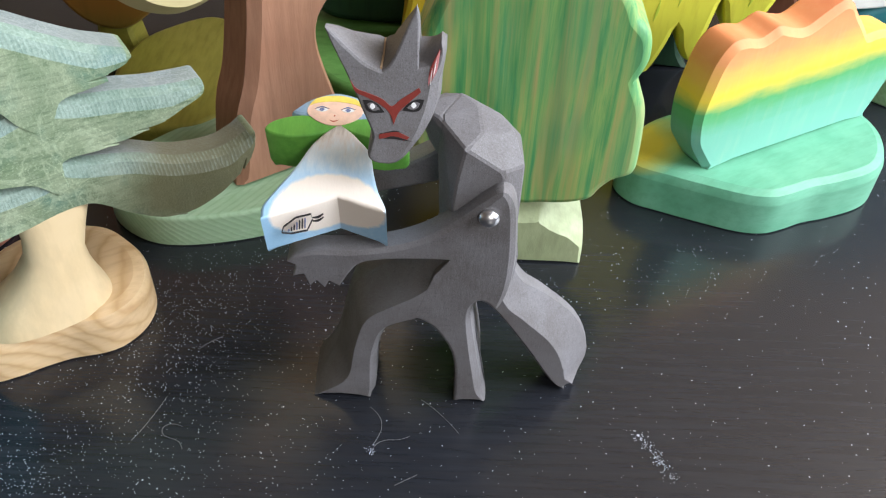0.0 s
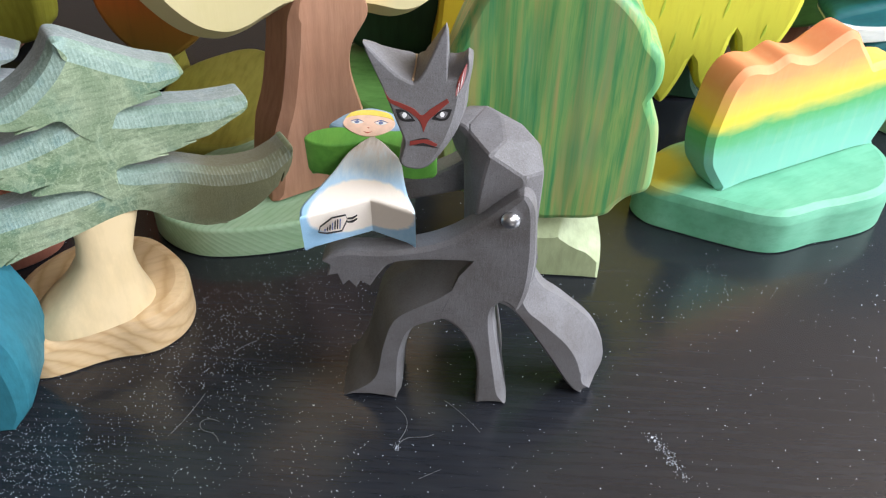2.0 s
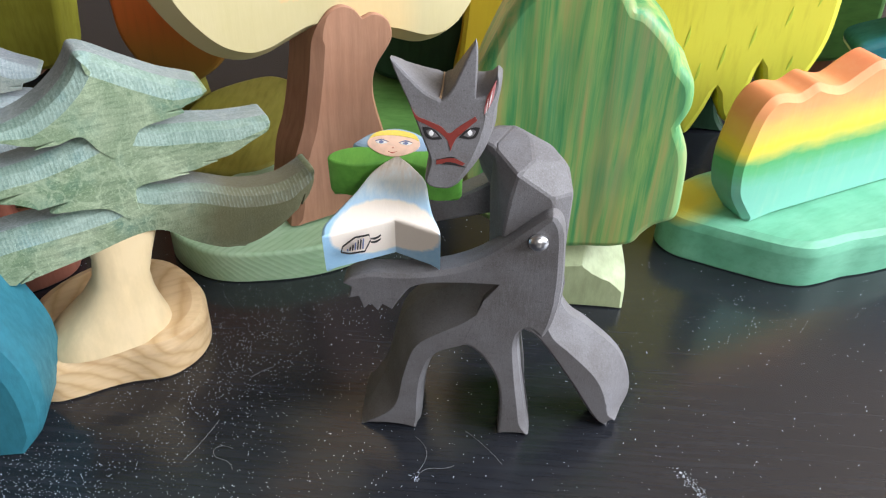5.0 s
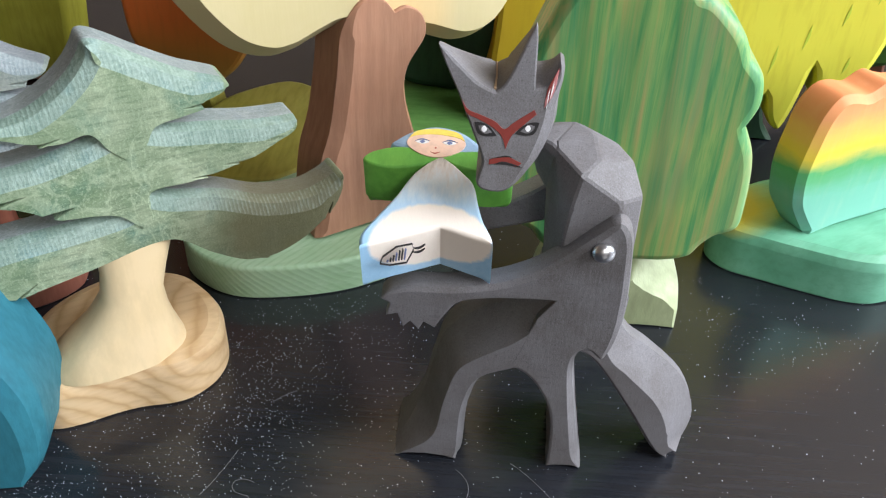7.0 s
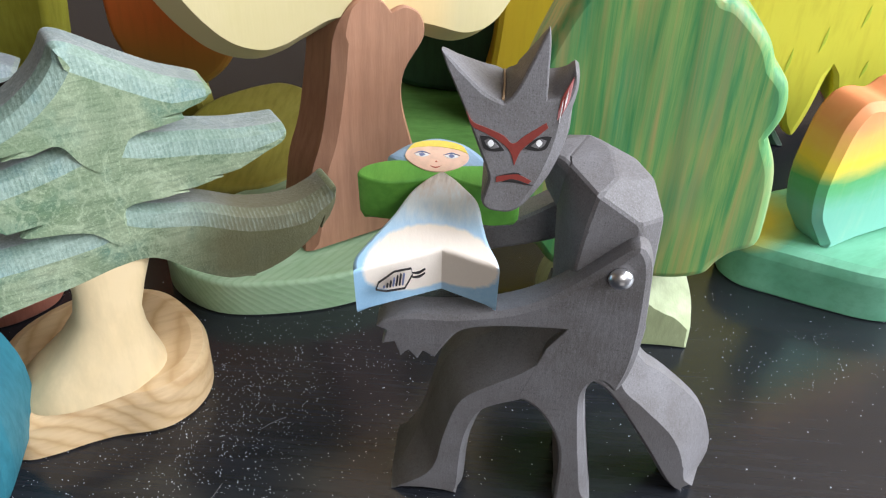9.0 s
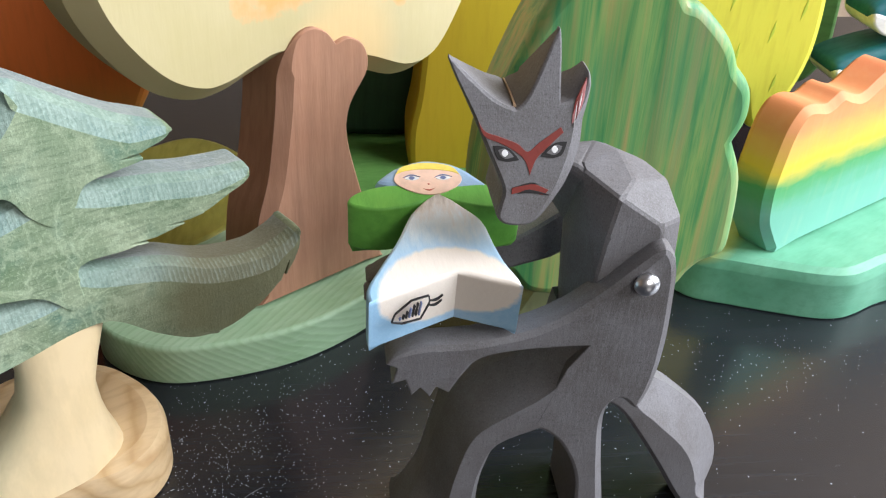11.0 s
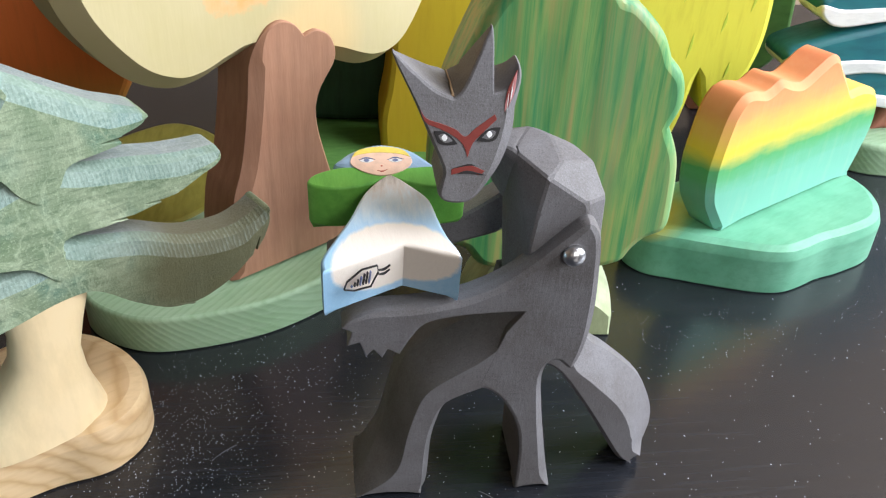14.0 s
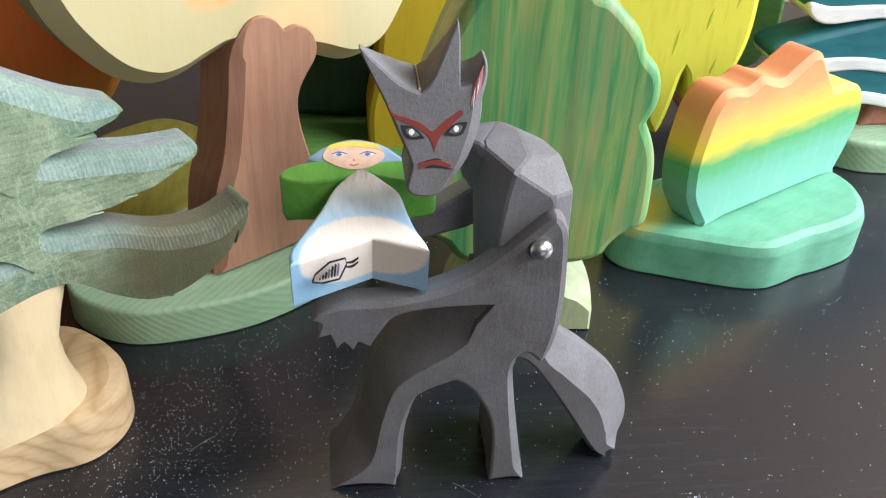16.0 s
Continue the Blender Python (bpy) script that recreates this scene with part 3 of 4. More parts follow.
TRUNK = [(-36, -86.5, 1), (-32, -57), (-26.7, -41), (-22.8, -21), (-20.3, -4, 0, 3, 2.5), (-15.3, 4.3, 0, 0.6, 0.8), (-9.7, 6.7, 0, 0.4, 0.6), (-4.3, 4.7, 0, 0.4, 0.6), (-0.4, 0, 1, 0.4, 0.6), (4.8, 1, 0, 0.4, 0.6), (10.7, -3, 0, 0.5, 0.6), (12.4, -11.4, 0, 1, 1), (5.6, -22.3, 0, 1.5, 2), (4.3, -33, 0, 1.5, 2), (8.2, -50, 0, 1.5, 2), (15.8, -75, 0, 1.5, 2), (19, -86.5, 1, 1.5, 2)]
bm = slab(bmesh.new(), smooth(TRUNK, 5), 24, 4.5, 3, lift @ Matrix.Translation((0, -0.0005, 0)), 0, 1, 2)
part("trunk", bm, "brown", tree)

# ---- willow ----
willow = thing("willow_tree", pose(0.033, 0.252, 0), "green streaked willow with scalloped edge on pale lime foot", "toy tree", "wooden toy trees")
WILLOW = [(18, 31.5), (26, 34), (29, 38.5, 1), (33, 43), (40, 47), (41, 56), (39.5, 74), (34.5, 86, 1), (37.3, 94), (36, 103), (31, 109, 1), (27, 117), (18, 126), (13, 128, 1), (8, 135), (-2, 138), (-9, 133, 1), (-16, 135), (-25, 128), (-33, 112),
          (-40, 90), (-42, 64), (-38, 47), (-30, 41, 1), (-24, 34), (-12, 32), (-6, 34, 1), (0, 30.5), (8, 31)]
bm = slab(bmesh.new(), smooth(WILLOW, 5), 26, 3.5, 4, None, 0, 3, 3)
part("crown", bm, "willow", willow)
FOOT = [(-26, 0, 1, 1, 1), (27.3, 0, 1, 1, 1), (27.3, 9, 0, 1.5, 2), (26.5, 18, 0, 10, 9), (22, 27, 0, 15, 14), (13, 33.5, 0, 19, 15), (2, 34.5, 0, 19, 15), (-12, 32, 0, 14, 12), (-22, 20, 0, 8, 8), (-26, 9, 0, 1.5, 2)]
bm = slab(bmesh.new(), smooth(FOOT, 5), 30, 2, 2, Matrix.Translation((0, 0.002, 0)), 0, 1, 2)
part("foot", bm, "lime", willow)

# ---- rainbow bush ----
bush = thing("rainbow_bush", pose(0.1135, 0.291, 0.0, 0, 0, 30), "orange, yellow and green bush on a mint green base", "toy bush")
inv = pose(0.1135, 0.291, 0, 0, 0, 30).inverted()
loop = [tuple(1000 * v for v in (inv @ Vector((x * MM, y * MM, 0)))[:2]) for x, y in
        ((80, 308), (84, 294), (99, 287), (112, 282), (127, 277), (138, 276), (147, 279), (157, 284), (169, 288), (184, 295), (192, 303), (197, 315), (198, 330), (192, 345), (178, 357), (158, 357), (130, 344), (98, 330))]
part("base", plan(smooth(loop, 5), 21, 4.5, 5, steps=2), "mint_end", bush)
BUSH = [(0, 0, 1), (-6, 8), (-11.5, 17), (-13.6, 30), (-12, 42), (-9.2, 53), (-4, 59.5), (2, 60.2), (9.7, 58.4), (14, 59.5), (19, 61.5), (26, 59), (34, 57.5), (43, 61.5), (51, 64.8), (57, 63), (62.4, 57), (68.6, 50.7), (74, 44.6, 1), (82.5, 44.8), (93, 42), (99.5, 36), (101.6, 24), (98.2, 11.4), (93, -1, 1)]
bm = slab(bmesh.new(), smooth(BUSH, 5), 17, 2.8, 2.4, None, 0, 1, 2)
crown = part("crown", bm, "rainbow", bush)
crown.location = (0, 0, 0.0205)

# ---- yellow tree ----
tree = thing("yellow_tree", pose(0.07, 0.375, 0), "lemon yellow tree with green blade strokes", "toy tree", "wooden toy trees")
YEL = [(-89, 30), (-86, 4), (-74, 2), (-60, 10), (-52, 26), (-38, 12), (-20, 24), (0, 14), (18, 24), (30, 14), (37, 26), (41, 40, 1), (45, 26), (51, 22), (55, 32), (59, 55, 1), (64, 38), (68, 34), (76, 40), (84, 55), (88, 75), (86, 105), (76, 140), (50, 172), (10, 186), (-30, 180), (-66, 150), (-82, 112), (-84, 75), (-86, 50)]
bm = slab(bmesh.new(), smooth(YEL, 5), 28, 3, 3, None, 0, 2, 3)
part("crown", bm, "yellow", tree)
for i, (x, z, h) in enumerate(((40, 50, 14), (52, 62, 12), (30, 42, 12), (72, 52, 8), (66, 74, 10), (46, 88, 12), (22, 60, 12), (58, 100, 12), (34, 108, 13), (78, 84, 10), (14, 92, 12))):
    bm = slab(bmesh.new(), smooth([(x - 0.9, z, 1), (x - 0.5, z + h * 0.5), (x + 0.6, z + h, 1), (x + 0.9, z + h * 0.5)], 4), 0.4, 0.1, 0.1, Matrix.Translation((0, -0.0002, 0)), 0, 1, 0.1)
    part("painted_blade", bm, "blade", tree)
bm = slab(bmesh.new(), smooth([(-20, 0, 1), (-12, 15), (-10, 60, 1), (50, 60, 1), (52, 15), (60, 0, 1)], 4), 16, 2, 2, Matrix.Translation((0, 0.030, 0)), 0, 1, 2)
part("trunk", bm, "forest", tree)

# ---- rust tree ----
tree = thing("rust_tree", pose(-0.152, 0.38, 0), "rust-red autumn tree on an olive green base", "toy tree", "wooden toy trees")
bm = slab(bmesh.new(), smooth([(-37, 110), (-36.5, 66), (-34, 45), (-22, 27), (-5, 22), (10, 30), (20, 42), (28, 62), (34, 90), (28, 120), (8, 145), (-20, 142)], 6), 26, 3, 4)
part("crown", bm, "rust", tree)
part("base", plan(smooth(oval(33, -20, 34, 50, 12), 5), 16, 3, 3), "olive", tree)
part("trunk", slab(bmesh.new(), smooth([(-22, 0, 1), (-18, 24), (-19, 40, 1), (-1, 40, 1), (-2, 24), (2, 0, 1)], 4), 18, 2, 2, Matrix.Translation((0, 0.006, 0)), 0, 1, 2), "olive", tree)

# ---- dark tree ----
tree = thing("dark_tree", pose(-0.02, 0.408, 0), "dark forest green tree on a leaf green base", "toy tree", "wooden toy trees")
part("base", plan(smooth(oval(0, -8, 50, 55, 12, 0.03, 4), 5), 16, 3, 3), "leaf", tree)
part("crown", slab(bmesh.new(), smooth([(-46, 60), (-48, 34), (-40, 20), (-20, 16.5), (10, 17), (34, 22), (46, 38), (50, 70), (44, 110), (20, 140), (-20, 138), (-44, 100)], 6), 26, 4, 4), "forest", tree)
part("trunk", slab(bmesh.new(), smooth([(-14, 15.5, 1), (-9, 30), (-9, 50, 1), (9, 50, 1), (9, 30), (14, 15, 1)], 4), 18, 2, 2, Matrix.Translation((0, 0.004, 0)), 0, 1, 2), "forest", tree)

# ---- green trees at the ends ----
tree = thing("mustard_tree", pose(-0.275, 0.42, 0), "mustard green tree with a smooth crown", "toy tree", "wooden toy trees")
part("crown", slab(bmesh.new(), smooth([(-40, 30), (-20, 8), (10, 4), (32, 10), (37, 30), (39, 60), (34, 100), (10, 130), (-30, 120), (-46, 70)], 6), 26, 3, 3), "moss", tree)
part("trunk", slab(bmesh.new(), smooth([(-16, 0, 1), (-9, 8), (-9, 30, 1), (9, 30, 1), (9, 8), (16, 0, 1)], 4), 18, 2, 2, Matrix.Translation((0, 0.004, 0)), 0, 1, 2), "brown", tree)

tree = thing("green_tree", pose(0.185, 0.45, 0), "dark leaf green tree with a rounded crown", "toy tree", "wooden toy trees")
part("crown", slab(bmesh.new(), smooth([(-44, 70), (-42, 40), (-20, 24), (10, 24), (24, 36), (26, 60), (20, 100), (-6, 130), (-34, 110)], 6), 26, 3, 3), "leaf", tree)
part("trunk", slab(bmesh.new(), smooth([(-20, 0, 1), (-12, 15), (-10, 40, 1), (10, 40, 1), (12, 15), (20, 0, 1)], 4), 18, 2, 2, Matrix.Translation((0, 0.004, 0)), 0, 1, 2), "redwood", tree)

# ---- snowy tree ----
tree = thing("snowy_tree", pose(0.252, 0.392, 0), "teal conifer with white snow bands on grey-green base", "toy tree", "wooden toy trees")
part("base", plan(smooth(oval(0, 8, 44, 30, 12, 0.04, 7), 5), 17, 3, 3), "sage", tree)
part("trunk", slab(bmesh.new(), smooth([(-17, 16, 1), (-12, 28), (-10, 48, 1), (12, 48, 1), (13, 28), (18, 16, 1)], 4), 18, 3, 3), "redwood", tree)
for z, w in ((32, 56), (50, 74), (76, 64), (102, 48)):
    s = w / 62
    part("tier", slab(bmesh.new(), smooth([(-62 * s, z + 10), (-60 * s, z + 2), (-50 * s, z - 2), (-25 * s, z + 1), (0, z - 2), (25 * s, z + 1), (50 * s, z - 2), (60 * s, z + 2), (62 * s, z + 10), (50 * s, z + 16), (30 * s, z + 22), (0, z + 30), (-30 * s, z + 22), (-50 * s, z + 16)], 5), 26, 4, 4, Matrix.Translation((0, -0.004, 0)), 0, 3, 3), "snowteal", tree)
    part("snow_band", slab(bmesh.new(), smooth([(-61 * s, z + 7), (-60 * s, z + 1), (-50 * s, z - 3.5), (-25 * s, z - 0.5), (0, z - 3.5), (25 * s, z - 0.5), (50 * s, z - 3.5), (60 * s, z + 1), (61 * s, z + 7), (50 * s, z + 5), (25 * s, z + 6), (0, z + 3), (-25 * s, z + 6), (-50 * s, z + 5)], 5), 27, 1.2, 1.2, Matrix.Translation((0, -0.0055, 0)), 0, 3, 1), "snow", tree)

# ---- teal rock ----
rock = bmesh.new()
slab(rock, smooth([(-78, 0, 1, 2, 2), (0, 0, 1, 1, 2), (8, 10, 0, 5, 6), (10, 32, 0, 7, 8), (5, 50, 0, 8, 9), (-2, 70, 0, 8, 9), (-20, 84, 0, 8, 9), (-50, 88, 0, 8, 9), (-80, 70, 0, 8, 9), (-88, 30, 0, 6, 6)], 4), 34, 3, 3, None, 0, 2, 3)
ob = new("toy_rock", mesh_of("toy_rock", rock, ["teal"]))
ob.matrix_world = pose(-0.146, 0.160, 0, 0, 0, 12)
tagged(ob, "teal blue carved wooden rock on the table", "toy rock")

# ---- wolf ----
WOLF_LEG = [(-4, 42.4, 1, 1, 1), (-1.2, 42.6, 0, 1.2, 1.2), (3.8, 38.2, 0, 1, 1), (8.6, 28.7, 0, 1, 1), (10.6, 18.2, 0, 1, 1), (11.0, 0, 1, 1, 1),
            (22.0, 0, 1, 3, 4), (20.6, 10, 0, 3.2, 7), (17.4, 29, 0, 2.8, 7), (15, 46, 0, 2, 4), (17.3, 52, 0, 1.2, 2), (22, 48.5, 0, 1.5, 2)]
WOLF_BACK = [(25, 55, 0, 2, 3), (26.4, 67, 0, 2.5, 4), (25.6, 82, 0, 2.2, 4), (24.2, 92, 0, 2, 3), (20.5, 96.4, 0, 1.4, 2)]
WOLF_ARM = [(15.5, 92.8, 0, 2.2, 2.6), (8, 85.2, 0, 2.4, 3), (-0.2, 78.6, 0, 2.4, 3), (-9.3, 74.3, 0, 2.2, 3), (-20, 72.0, 0, 2, 2.4), (-31, 71.2, 0, 1.6, 2), (-37, 69, 0, 1, 1)]
WOLF_CLAWS = [(-39.5, 66.4, 1, 0.5, 0.5), (-37, 65, 1, 0.4, 0.4), (-38.2, 60.4, 1, 0.4, 0.4), (-35, 61.4, 1, 0.4, 0.4), (-33.5, 56.4, 1, 0.4, 0.4), (-31.5, 58.8, 1, 0.4, 0.4), (-29.2, 55.8, 1, 0.4, 0.4), (-27.8, 58.8, 1, 0.4, 0.4), (-24.8, 56.8, 1, 0.4, 0.4)]
WOLF_UNDERARM = [(-21.6, 62.4, 0, 0.8, 0.8), (-17.7, 67.0, 0, 0.8, 0.8), (-8, 69.0, 0, 0.8, 0.8), (7.2, 69.8, 1, 0.4, 0.4), (3, 63, 1, 0.1, 0.1)]
WOLF = WOLF_LEG + WOLF_BACK + WOLF_ARM + WOLF_CLAWS + WOLF_UNDERARM
# thigh with the side cut back to the left
THIGH = [(7, 69.5, 1, 0.5, 0.5), (-3, 61, 0, 6, 10), (-13, 53, 0, 7.5, 13), (-22, 44, 0, 8, 13), (-26, 30, 0, 8, 13), (-29, 16, 0, 8.5, 13), (-33, 7, 0, 7, 9), (-37, 0, 1, 6, 7), (-17.2, 0, 1, 1.6, 2.5), (-15.6, 4, 0, 2, 3.5), (-15.0, 19, 0, 2, 3.5), (-13.8, 28, 0, 2, 3), (-10.5, 37, 0, 1.8, 2.5), (0, 43, 0, 1.2, 1.4), (12, 50, 1, 1, 1), (14, 68, 1, 1, 1)]
TAIL = [(16, 44, 1, 1, 1), (22, 40, 0, 1, 1), (33, 23, 0, 1.2, 1.5), (44, 4, 0, 1.5, 2), (49, 0, 1, 2, 3), (53.5, 3, 1, 6, 6), (56, 14, 0, 9, 9), (50, 29, 0, 9, 9), (38, 41, 0, 8, 8), (31.5, 46, 0, 7, 7), (27.5, 53, 0, 5, 6), (26, 62, 1, 2, 3), (18, 60, 1, 1, 1)]
HEAD_EARS = [(-15.3, 38.4, 0, 0.4, 0.6), (-10.9, 34.5, 0, 0.8, 1), (-5.7, 30.0, 0, 0.8, 1), (-1.3, 27.7, 1, 0.6, 1), (0.4, 29.3, 0, 0.6, 1), (2.2, 32.5, 0, 0.6, 1), (4.2, 37.2, 0, 0.6, 1), (6.5, 42.6, 0, 0.5, 0.6), (7.4, 43.9, 0, 0.3, 0.4), (7.9, 40.4, 0, 0.4, 0.5), (8.0, 34.8, 0, 0.4, 0.5), (8.1, 28.9, 1, 0.4, 0.5)]
HEAD_JAW = [(10.4, 29.7, 0, 0.8, 1), (12.4, 32, 0, 1, 2), (13.6, 35.6, 0, 1.2, 2), (15.0, 32.4, 0, 2.5, 5), (14.2, 25, 0, 3, 6), (13.8, 19, 0, 3.6, 6), (11.4, 12.5, 0, 3.2, 5), (8.5, 8.3, 0, 2.4, 4), (4.8, 4.4, 0, 1.2, 2), (1.7, 2.8, 0, 0.8, 1.2), (-2.8, 3.0, 0, 0.8, 1.2), (-4.8, 4.8, 0, 0.8, 1.4), (-4.3, 8, 0, 0.8, 2), (-4.0, 11.2, 0, 1, 2.5), (-6.6, 17.4, 0, 1, 3), (-10, 25.5, 0, 0.8, 3), (-12.8, 31.6, 0, 0.6, 2), (-14.6, 35.6, 0, 0.5, 1.2)]
HEAD = HEAD_EARS + HEAD_JAW
FARARM = [(10, 92), (-8, 81), (-25, 77), (-36, 74), (-43, 69.5, 1), (-39, 68, 1), (-43.5, 64, 1), (-40, 64, 1), (-42, 60.5, 1), (-37, 61.5), (-25, 67), (-8, 72), (8, 78)]
wolf = bmesh.new()
FM = pose(0, 0.184, 0, 2.2)
slab(wolf, smooth(WOLF, 4), 7.0, 1.2, 1.2, FM, 0, 2, 0.6)
slab(wolf, smooth(THIGH, 4), 24, 1.2, 1.2, FM @ Matrix.Translation((0, 0.00005, 0)), 0, 1, 3)
slab(wolf, smooth([(11.5, 0, 1), (20.3, 0, 1), (19.3, 12), (16.8, 29), (15, 46), (17, 51.5), (20, 54, 1), (26.5, 58, 1), (27, 68, 1), (4, 68, 1), (0, 43, 1), (4, 38), (8.8, 28.5), (10.8, 18)], 4), 24, 1, 1, FM @ Matrix.Translation((0, 0.004, 0)), 0, 1, 3)
# knife-cut chest and back: the corners of the facets, in mm
CHEST = [(2.9, 194, 109.6), (10, 184.6, 106.6), (8.2, 184, 97), (7.2, 184.6, 86), (14.3, 190, 108.1), (20.2, 184.4, 99.6), (13.1, 199, 110.8), (8.7, 204, 111.2), (4, 207, 109), (19.1, 199, 108.4), (23.2, 194, 106.2), (26.2, 189, 98.8), (25.8, 187, 87), (25.6, 186.6, 66)]
FLANK = [(2.4, 201, 99), (4, 199, 91), (4.8, 198, 83), (5, 198, 75), (4, 196, 64), (25.8, 204, 98), (26, 207, 84), (25.6, 207, 62), (6, 207, 62)]
NECK = [(2.9, 194, 109.6), (-0.3, 203, 96.2), (-4, 200, 110), (4, 207, 109), (4.5, 199, 90), (9.4, 187, 104.5), (8.7, 204, 111), (6, 207, 92)]
for corners in (CHEST + FLANK, NECK):
    cut = bmesh.new()
    for p in corners:
        cut.verts.new(Vector(p) * MM)
    bmesh.ops.convex_hull(cut, input=cut.verts)
    bmesh.ops.bevel(cut, geom=list(cut.edges), offset=0.0005, segments=1, affect="EDGES")
    tmp = bpy.data.meshes.new("cut")
    cut.to_mesh(tmp)
    cut.free()
    wolf.from_mesh(tmp)
    bpy.data.meshes.remove(tmp)
slab(wolf, smooth(TAIL, 4), 15, 2, 2, pose(0, 0.190, 0), 0, 1, 3, slack=1.45)
HM = pose(-0.011, 0.1855, 0.0965, -17.5)
# the head board is cut level from front to back although the face leans
LEVEL = Matrix(((1, 0, 0, 0), (0, 0.95, 0, 0), (0, 0.32, 1, 0), (0, 0, 0, 1)))
slab(wolf, smooth(HEAD, 4), 17, 1.0, 1.2, HM @ LEVEL, 0, 2, 1.0, thick=lambda x, z: 1.0 if z < 28.5 else max(0.12, 1 - (z - 28.5) / (17.2 if 1.5 < x < 9 else 11)))
# a pale scratch on the cut between the ears
slab(wolf, [(-1.75, 1), (-1.15, 1), (-1.05, 8), (-1.2, 15.5), (-1.6, 15.5), (-1.5, 8)], 0.5, 0.1, 0.1, HM @ LEVEL @ Matrix.Translation((0, 0, 0.02835)) @ Matrix(((1, 0, 0, 0), (0, 0, 1, 0), (0, -1, 0, 0), (0, 0, 0, 1))), 6, 1, 0.1)
slab(wolf, smooth(FARARM, 3), 8, 1.2, 1.5, pose(0, 0.2095, 0), 0, 2, 1)


def daub(bm, pts, m, mat, proud=0.15, sub=4):
    """A thin layer of paint lying on a face."""
    slab(bm, smooth(pts, sub), 0.6, 0.05, 0.05, m @ Matrix.Translation((0, -proud * MM, 0)), mat, 1, 0.1)


daub(wolf, [(-9.2, 25.4, 1), (-7.6, 23.2), (-4.6, 22.1), (-0.8, 20.6), (1.4, 18.9), (3.8, 20.8), (8.3, 24.0, 1), (8.9, 22.9, 1), (5.4, 19.6), (3.2, 17.2), (2.0, 13.9, 1), (0.9, 17.0), (-1.4, 19.1), (-4.9, 20.9), (-7.9, 22.3)], HM, 1)
for ex, ez, w in ((-3.4, 18.7, 1), (7.2, 19.4, -1)):
    daub(wolf, [(ex - 2.6 * w, ez + 1.6, 1), (ex - 0.6 * w, ez + 1.5), (ex + 1.4 * w, ez + 0.5), (ex + 3.1 * w, ez - 1.5, 1), (ex + 0.4 * w, ez - 1.8), (ex - 1.6 * w, ez - 1.1)], HM, 2, 0.2)
    daub(wolf, [(ex - 1.5 * w, ez + 0.6, 1), (ex, ez + 0.9), (ex + 1.9 * w, ez - 0.8, 1), (ex + 0.2 * w, ez - 1.2), (ex - 1.0 * w, ez - 0.5)], HM, 0, 0.28)
    daub(wolf, [(ex - 0.8, ez), (ex - 0.1, ez + 0.8), (ex + 0.6, ez), (ex - 0.1, ez - 0.8)], HM, 3, 0.36)
daub(wolf, [(-1.8, 11.2, 1), (2.2, 12.2), (6.2, 10.7, 1), (4.8, 9.7), (2.0, 10.6), (-1.8, 9.9, 1)], HM, 1)
daub(wolf, [(-1.8, 11.3, 1), (2.2, 12.4), (4.2, 11.9, 1), (2.2, 12.0)], HM, 2, 0.2)
daub(wolf, [(-0.6, 10.0, 1), (2.0, 10.9), (6.8, 9.6, 1), (2.0, 10.1)], HM, 2, 0.2)
daub(wolf, [(13.4, 34.2, 1), (12.7, 28.6), (10.6, 24.6, 1), (10.9, 28)], HM, 4)
daub(wolf, [(13.3, 34.2, 1), (11.9, 30), (10.7, 26.5, 1), (11.2, 29.6)], HM, 1, 0.22)
for k in range(3):
    daub(wolf, [(11.5 + 0.5 * k, 29.5 + k, 1), (11.4 + 0.45 * k, 27 + k), (11.0 + 0.4 * k, 24 + 1.4 * k, 1), (11.2 + 0.4 * k, 27 + k)], HM, 1 if k % 2 else 3, 0.26)
# rivet with a driven groove
pin = bmesh.new()
bmesh.ops.create_uvsphere(pin, u_segments=20, v_segments=12, radius=0.0029)
bmesh.ops.transform(pin, matrix=pose(0.0172, 0.1795, 0.0878) @ Matrix.Diagonal((1, 0.7, 0.95, 1)), verts=pin.verts)
for f in pin.faces:
    f.smooth, f.material_index = True, 5
tmp = bpy.data.meshes.new("pin")
pin.to_mesh(tmp)
pin.free()
wolf.from_mesh(tmp)
bpy.data.meshes.remove(tmp)
ob = new("wolf_figure", mesh_of("wolf_figure", wolf, ["wolf", "red", "black", "white", "pink", "steel", "sliver"]))
tagged(ob, "charcoal grey wooden wolf figure with red brow and riveted arms", "toy figure")

# ---- doll ----
doll = bmesh.new()
DM = pose(0, 0.21, 0.095, -78.7)
DRESS = [(-43.5, -35.4, 1), (-24, -26.8, 1), (-10.4, -31.8, 1), (-11, -29), (-13.2, -24), (-14.8, -18), (-16.5, -10.5), (-20.2, -5.5), (-26, 1, 1), (-31, -5), (-33.5, -9), (-36.8, -17), (-41, -25), (-43.8, -31)]
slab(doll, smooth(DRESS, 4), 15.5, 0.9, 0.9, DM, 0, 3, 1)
CAPE = [(-26, -1.5, 1), (-32, -4.5), (-40, -6), (-46.3, -4.3), (-47, -2), (-44, 0.8), (-37, 2.8), (-26, 2), (-15, 2.8), (-9, 0.8), (-6, -2), (-7, -4.3), (-13, -6), (-20, -4.5)]
slab(doll, smooth(CAPE, 4), 16, 0.6, 0.6, DM, 1, 3, 3)
slab(doll, smooth([(-40, 3), (-38, 8), (-33, 11.5), (-27.6, 13), (-21, 11.2), (-16.2, 7), (-13.6, 1.2), (-27, -0.5)], 4), 14, 2, 2.5, DM, 2, 3, 3)
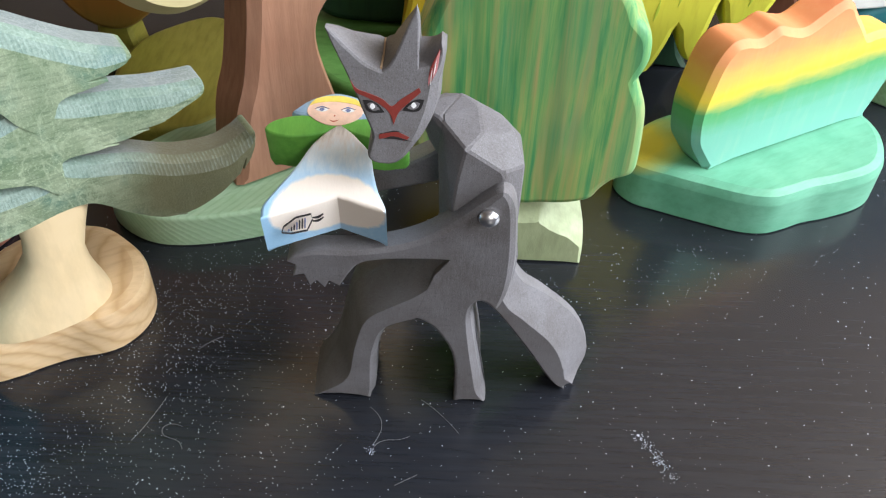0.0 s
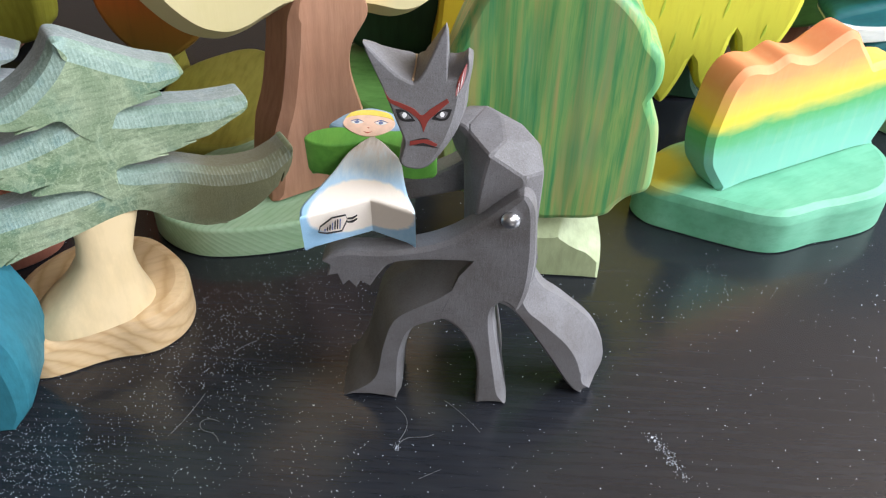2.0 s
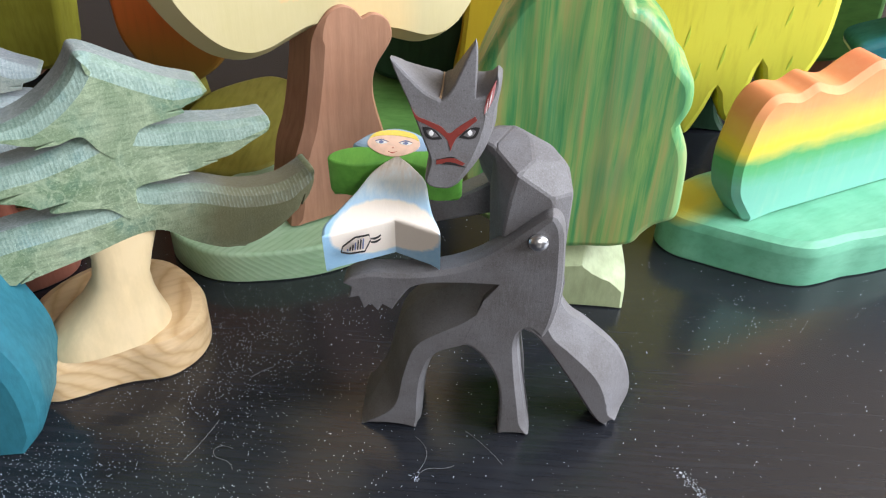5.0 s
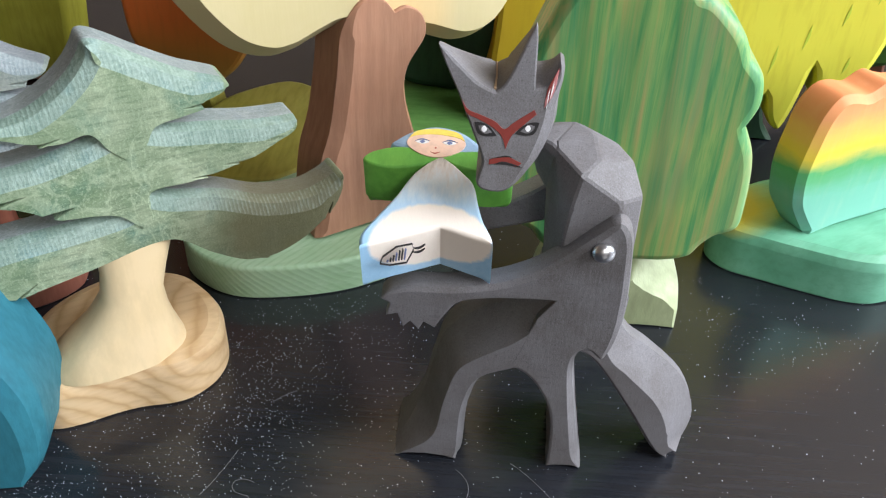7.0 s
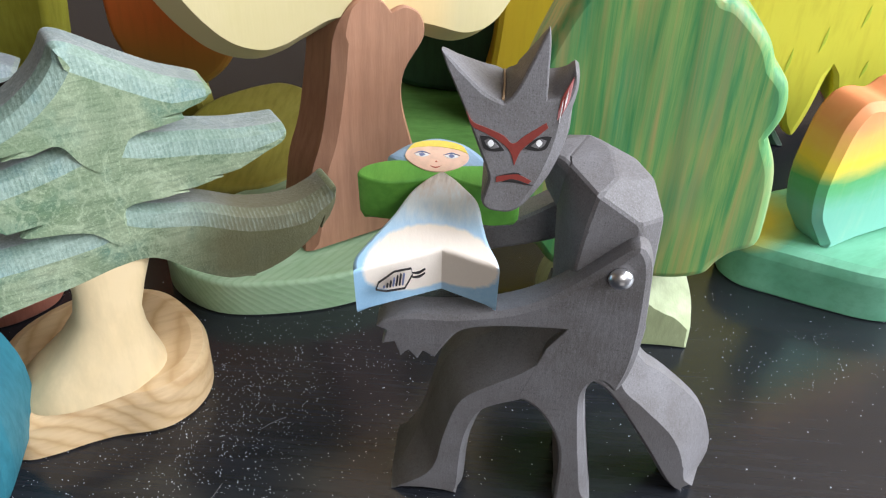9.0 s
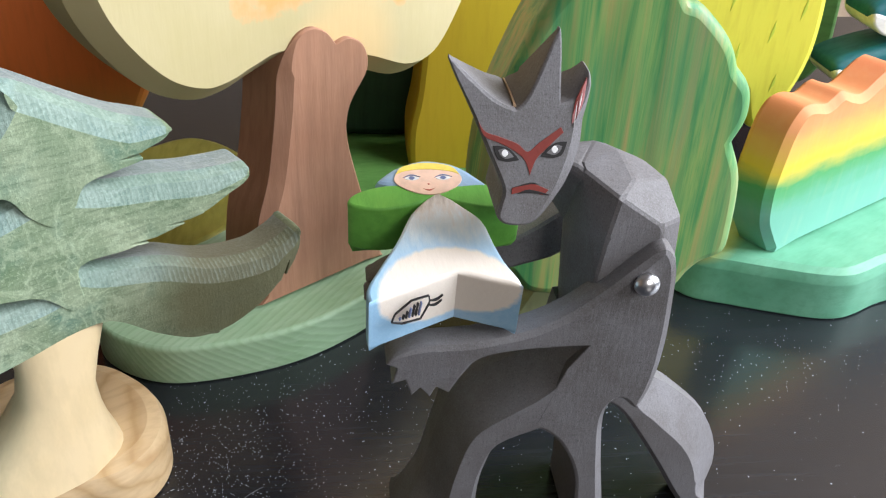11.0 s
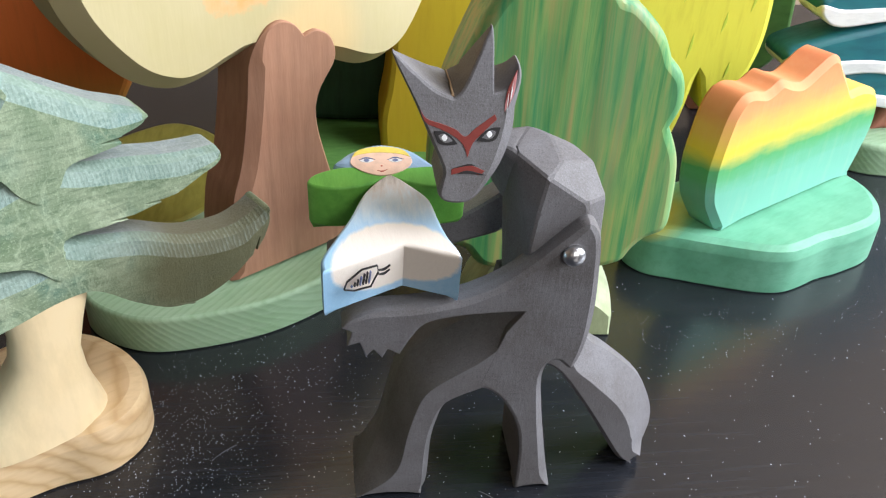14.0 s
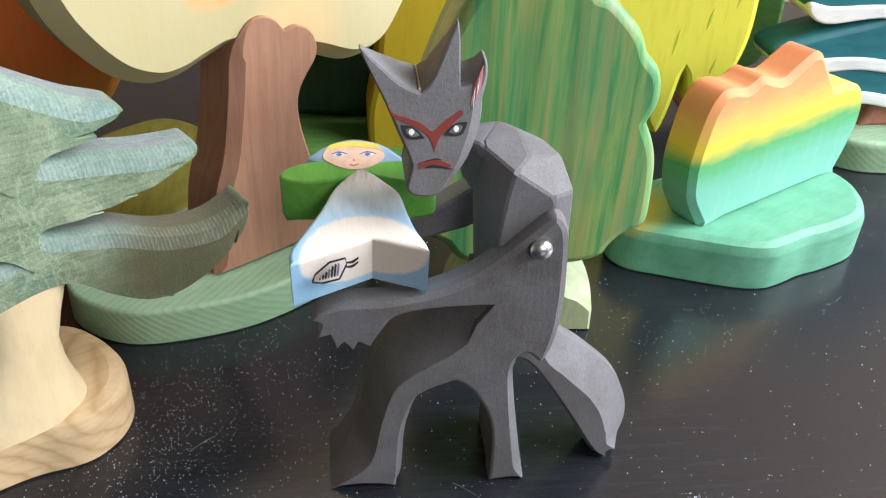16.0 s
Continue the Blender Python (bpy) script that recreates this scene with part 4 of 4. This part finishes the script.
daub(doll, [(-36, 4.6), (-34.2, 1.6), (-30, -0.8), (-25.6, -0.9), (-21.2, 1.6), (-19.6, 5.0), (-22.0, 8.6), (-28, 9.8), (-33.8, 8.4)], DM, 3, 0.25)
daub(doll, [(-35.6, 6.2, 1), (-33, 7.6), (-28, 8.2), (-22.5, 7.4), (-19.9, 6.0, 1), (-22.0, 9.4), (-28, 10.7), (-33.6, 9.3)], DM, 4, 0.35)
for ex in (-31.6, -24.0):
    daub(doll, [(ex - 1.9, 4.8), (ex, 5.7), (ex + 1.8, 4.9), (ex, 4.0)], DM, 8, 0.32)
    daub(doll, [(ex - 0.9, 4.9), (ex - 0.1, 5.6), (ex + 0.7, 4.9), (ex - 0.1, 4.2)], DM, 5, 0.38)
    daub(doll, [(ex - 2.2, 5.0, 1), (ex - 0.2, 6.2), (ex + 2.1, 5.2, 1), (ex - 0.2, 5.8)], DM, 5, 0.42)
daub(doll, [(-28.1, 2.6), (-27.8, 2.9), (-27.5, 2.6), (-27.8, 2.3)], DM, 6, 0.33)
daub(doll, [(-29.2, 0.9, 1), (-27.8, 0.6), (-26.4, 1.1, 1), (-27.8, 0.1)], DM, 6, 0.35)
# maker's mark as plain shapes on the hem
yaw = math.degrees(math.atan2(7.0, 18.3))
LM = pose(-0.0333, 0.1786, 0.0838, -0.0, 0, yaw)
LM = LM @ pose(0, -0.0003, 0, 11)
HEX = [(-5.6, -2.2), (-5.0, 0.2), (-1.5, 3.2), (2.6, 3.4), (3.0, 1.0), (1.4, -3.4), (-3.0, -3.4)]
for a, b in zip(HEX, HEX[1:] + HEX[:1]):
    d = Vector((b[0] - a[0], b[1] - a[1])).normalized() * 0.05
    slab(doll, [(a[0] - d.y, a[1] + d.x), (b[0] - d.y, b[1] + d.x), (b[0] + d.y, b[1] - d.x), (a[0] + d.y, a[1] - d.x)], 0.5, 0.02, 0.02, LM, 7, 1, 0.05)
for k in range(7):
    x0 = -3.9 + k * 0.75
    hi = min(1.9, x0 + 2.4)
    slab(doll, [(x0, -1.9), (x0 + 0.34, -1.9), (x0 + 0.52, hi), (x0 + 0.2, hi)], 0.5, 0.02, 0.02, LM, 7 if k % 3 else 5, 1, 0.05)
for s in (0.0, 1.5):
    slab(doll, smooth([(3.0, 0.2 + s, 1), (4.6, -0.2 + s), (6.0, 1.0 + s, 1), (4.6, 0.2 + s)], 3), 0.5, 0.02, 0.02, LM, 7, 1, 0.05)
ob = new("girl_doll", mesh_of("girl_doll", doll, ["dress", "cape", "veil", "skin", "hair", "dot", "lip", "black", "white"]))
tagged(ob, "wooden doll in blue dress and green cape lying on wolf arms", "doll")

# ---- dust, lint ----
rng = random.Random(5)
dust = bmesh.new()


def fleck(x, y, r):
    k, a0 = rng.randint(3, 5), rng.uniform(0, 6)
    r *= 0.78
    low = [dust.verts.new((x + r * math.cos(a0 + 2 * math.pi * i / k) * rng.uniform(0.6, 1.2), y + r * math.sin(a0 + 2 * math.pi * i / k) * rng.uniform(0.6, 1.2), 0.00002)) for i in range(k)]
    top = dust.verts.new((x, y, 0.00002 + r * 0.7))
    for i in range(k):
        dust.faces.new((low[i], low[(i + 1) % k], top))


for _ in range(2600):
    fleck(rng.uniform(-0.22, 0.26), rng.uniform(0.08, 0.36), rng.choice((0.00012, 0.00015, 0.0002, 0.0003)))
for cx, cy, sx, sy, count in ((-0.09, 0.205, 0.018, 0.022, 420), (-0.145, 0.145, 0.025, 0.012, 520), (-0.06, 0.235, 0.03, 0.02, 200), (-0.08, 0.165, 0.05, 0.03, 400), (0.03, 0.235, 0.03, 0.01, 80), (0.09, 0.255, 0.03, 0.012, 90)):
    for _ in range(int(count * 2.3)):
        fleck(rng.gauss(cx, sx), rng.gauss(cy, sy), rng.choice((0.00012, 0.00016, 0.00022)))
for i in range(170):
    t = rng.random()
    fleck(0.0725 + 0.010 * t + rng.gauss(0, 0.0012), 0.174 - 0.017 * t + rng.gauss(0, 0.001), rng.choice((0.00015, 0.0002, 0.0003)))
for i in range(26):
    fleck(-0.0152 + rng.gauss(0, 0.0007), 0.1625 + rng.gauss(0, 0.0008), 0.0002)
ob = new("table_dust", mesh_of("table_dust", dust, ["dust"]))
tagged(ob, "scattered pale dust specks on the black table", "dust", kind="stuff")


def lint(points):
    cu = bpy.data.curves.new("lint_hair", "CURVE")
    cu.dimensions, cu.bevel_depth, cu.bevel_resolution = "3D", 0.00008, 1
    sp = cu.splines.new("NURBS")
    sp.points.add(len(points) - 1)
    for p, (x, y) in zip(sp.points, points):
        p.co = (x * MM, y * MM, 0.0001, 1)
    sp.use_endpoint_u = True
    cu.materials.append(MAT["lint"])
    return tagged(new("lint_hair", cu), "fine grey hair lying on the black table", "hair", "lint hairs")


lint([(-15, 163), (-14, 166), (-10, 168), (-6, 167), (-3, 169)])
lint([(-15, 165), (-11, 172), (-12, 176), (-17, 180)])
lint([(0, 184), (6, 180), (13, 171)])
lint([(-86, 181), (-88, 174), (-91, 166), (-93, 163)])
lint([(-80, 202), (-77, 206), (-73, 208)])
lint([(-77.9, 169.0), (-80.8, 170.4), (-83.8, 169.5), (-84.6, 167.2), (-82.9, 164.8), (-80.1, 164.3), (-77.3, 163.4), (-76.0, 160.6)])
lint([(-6.7, 150.6), (-4.1, 152.2), (0.2, 154.7)])
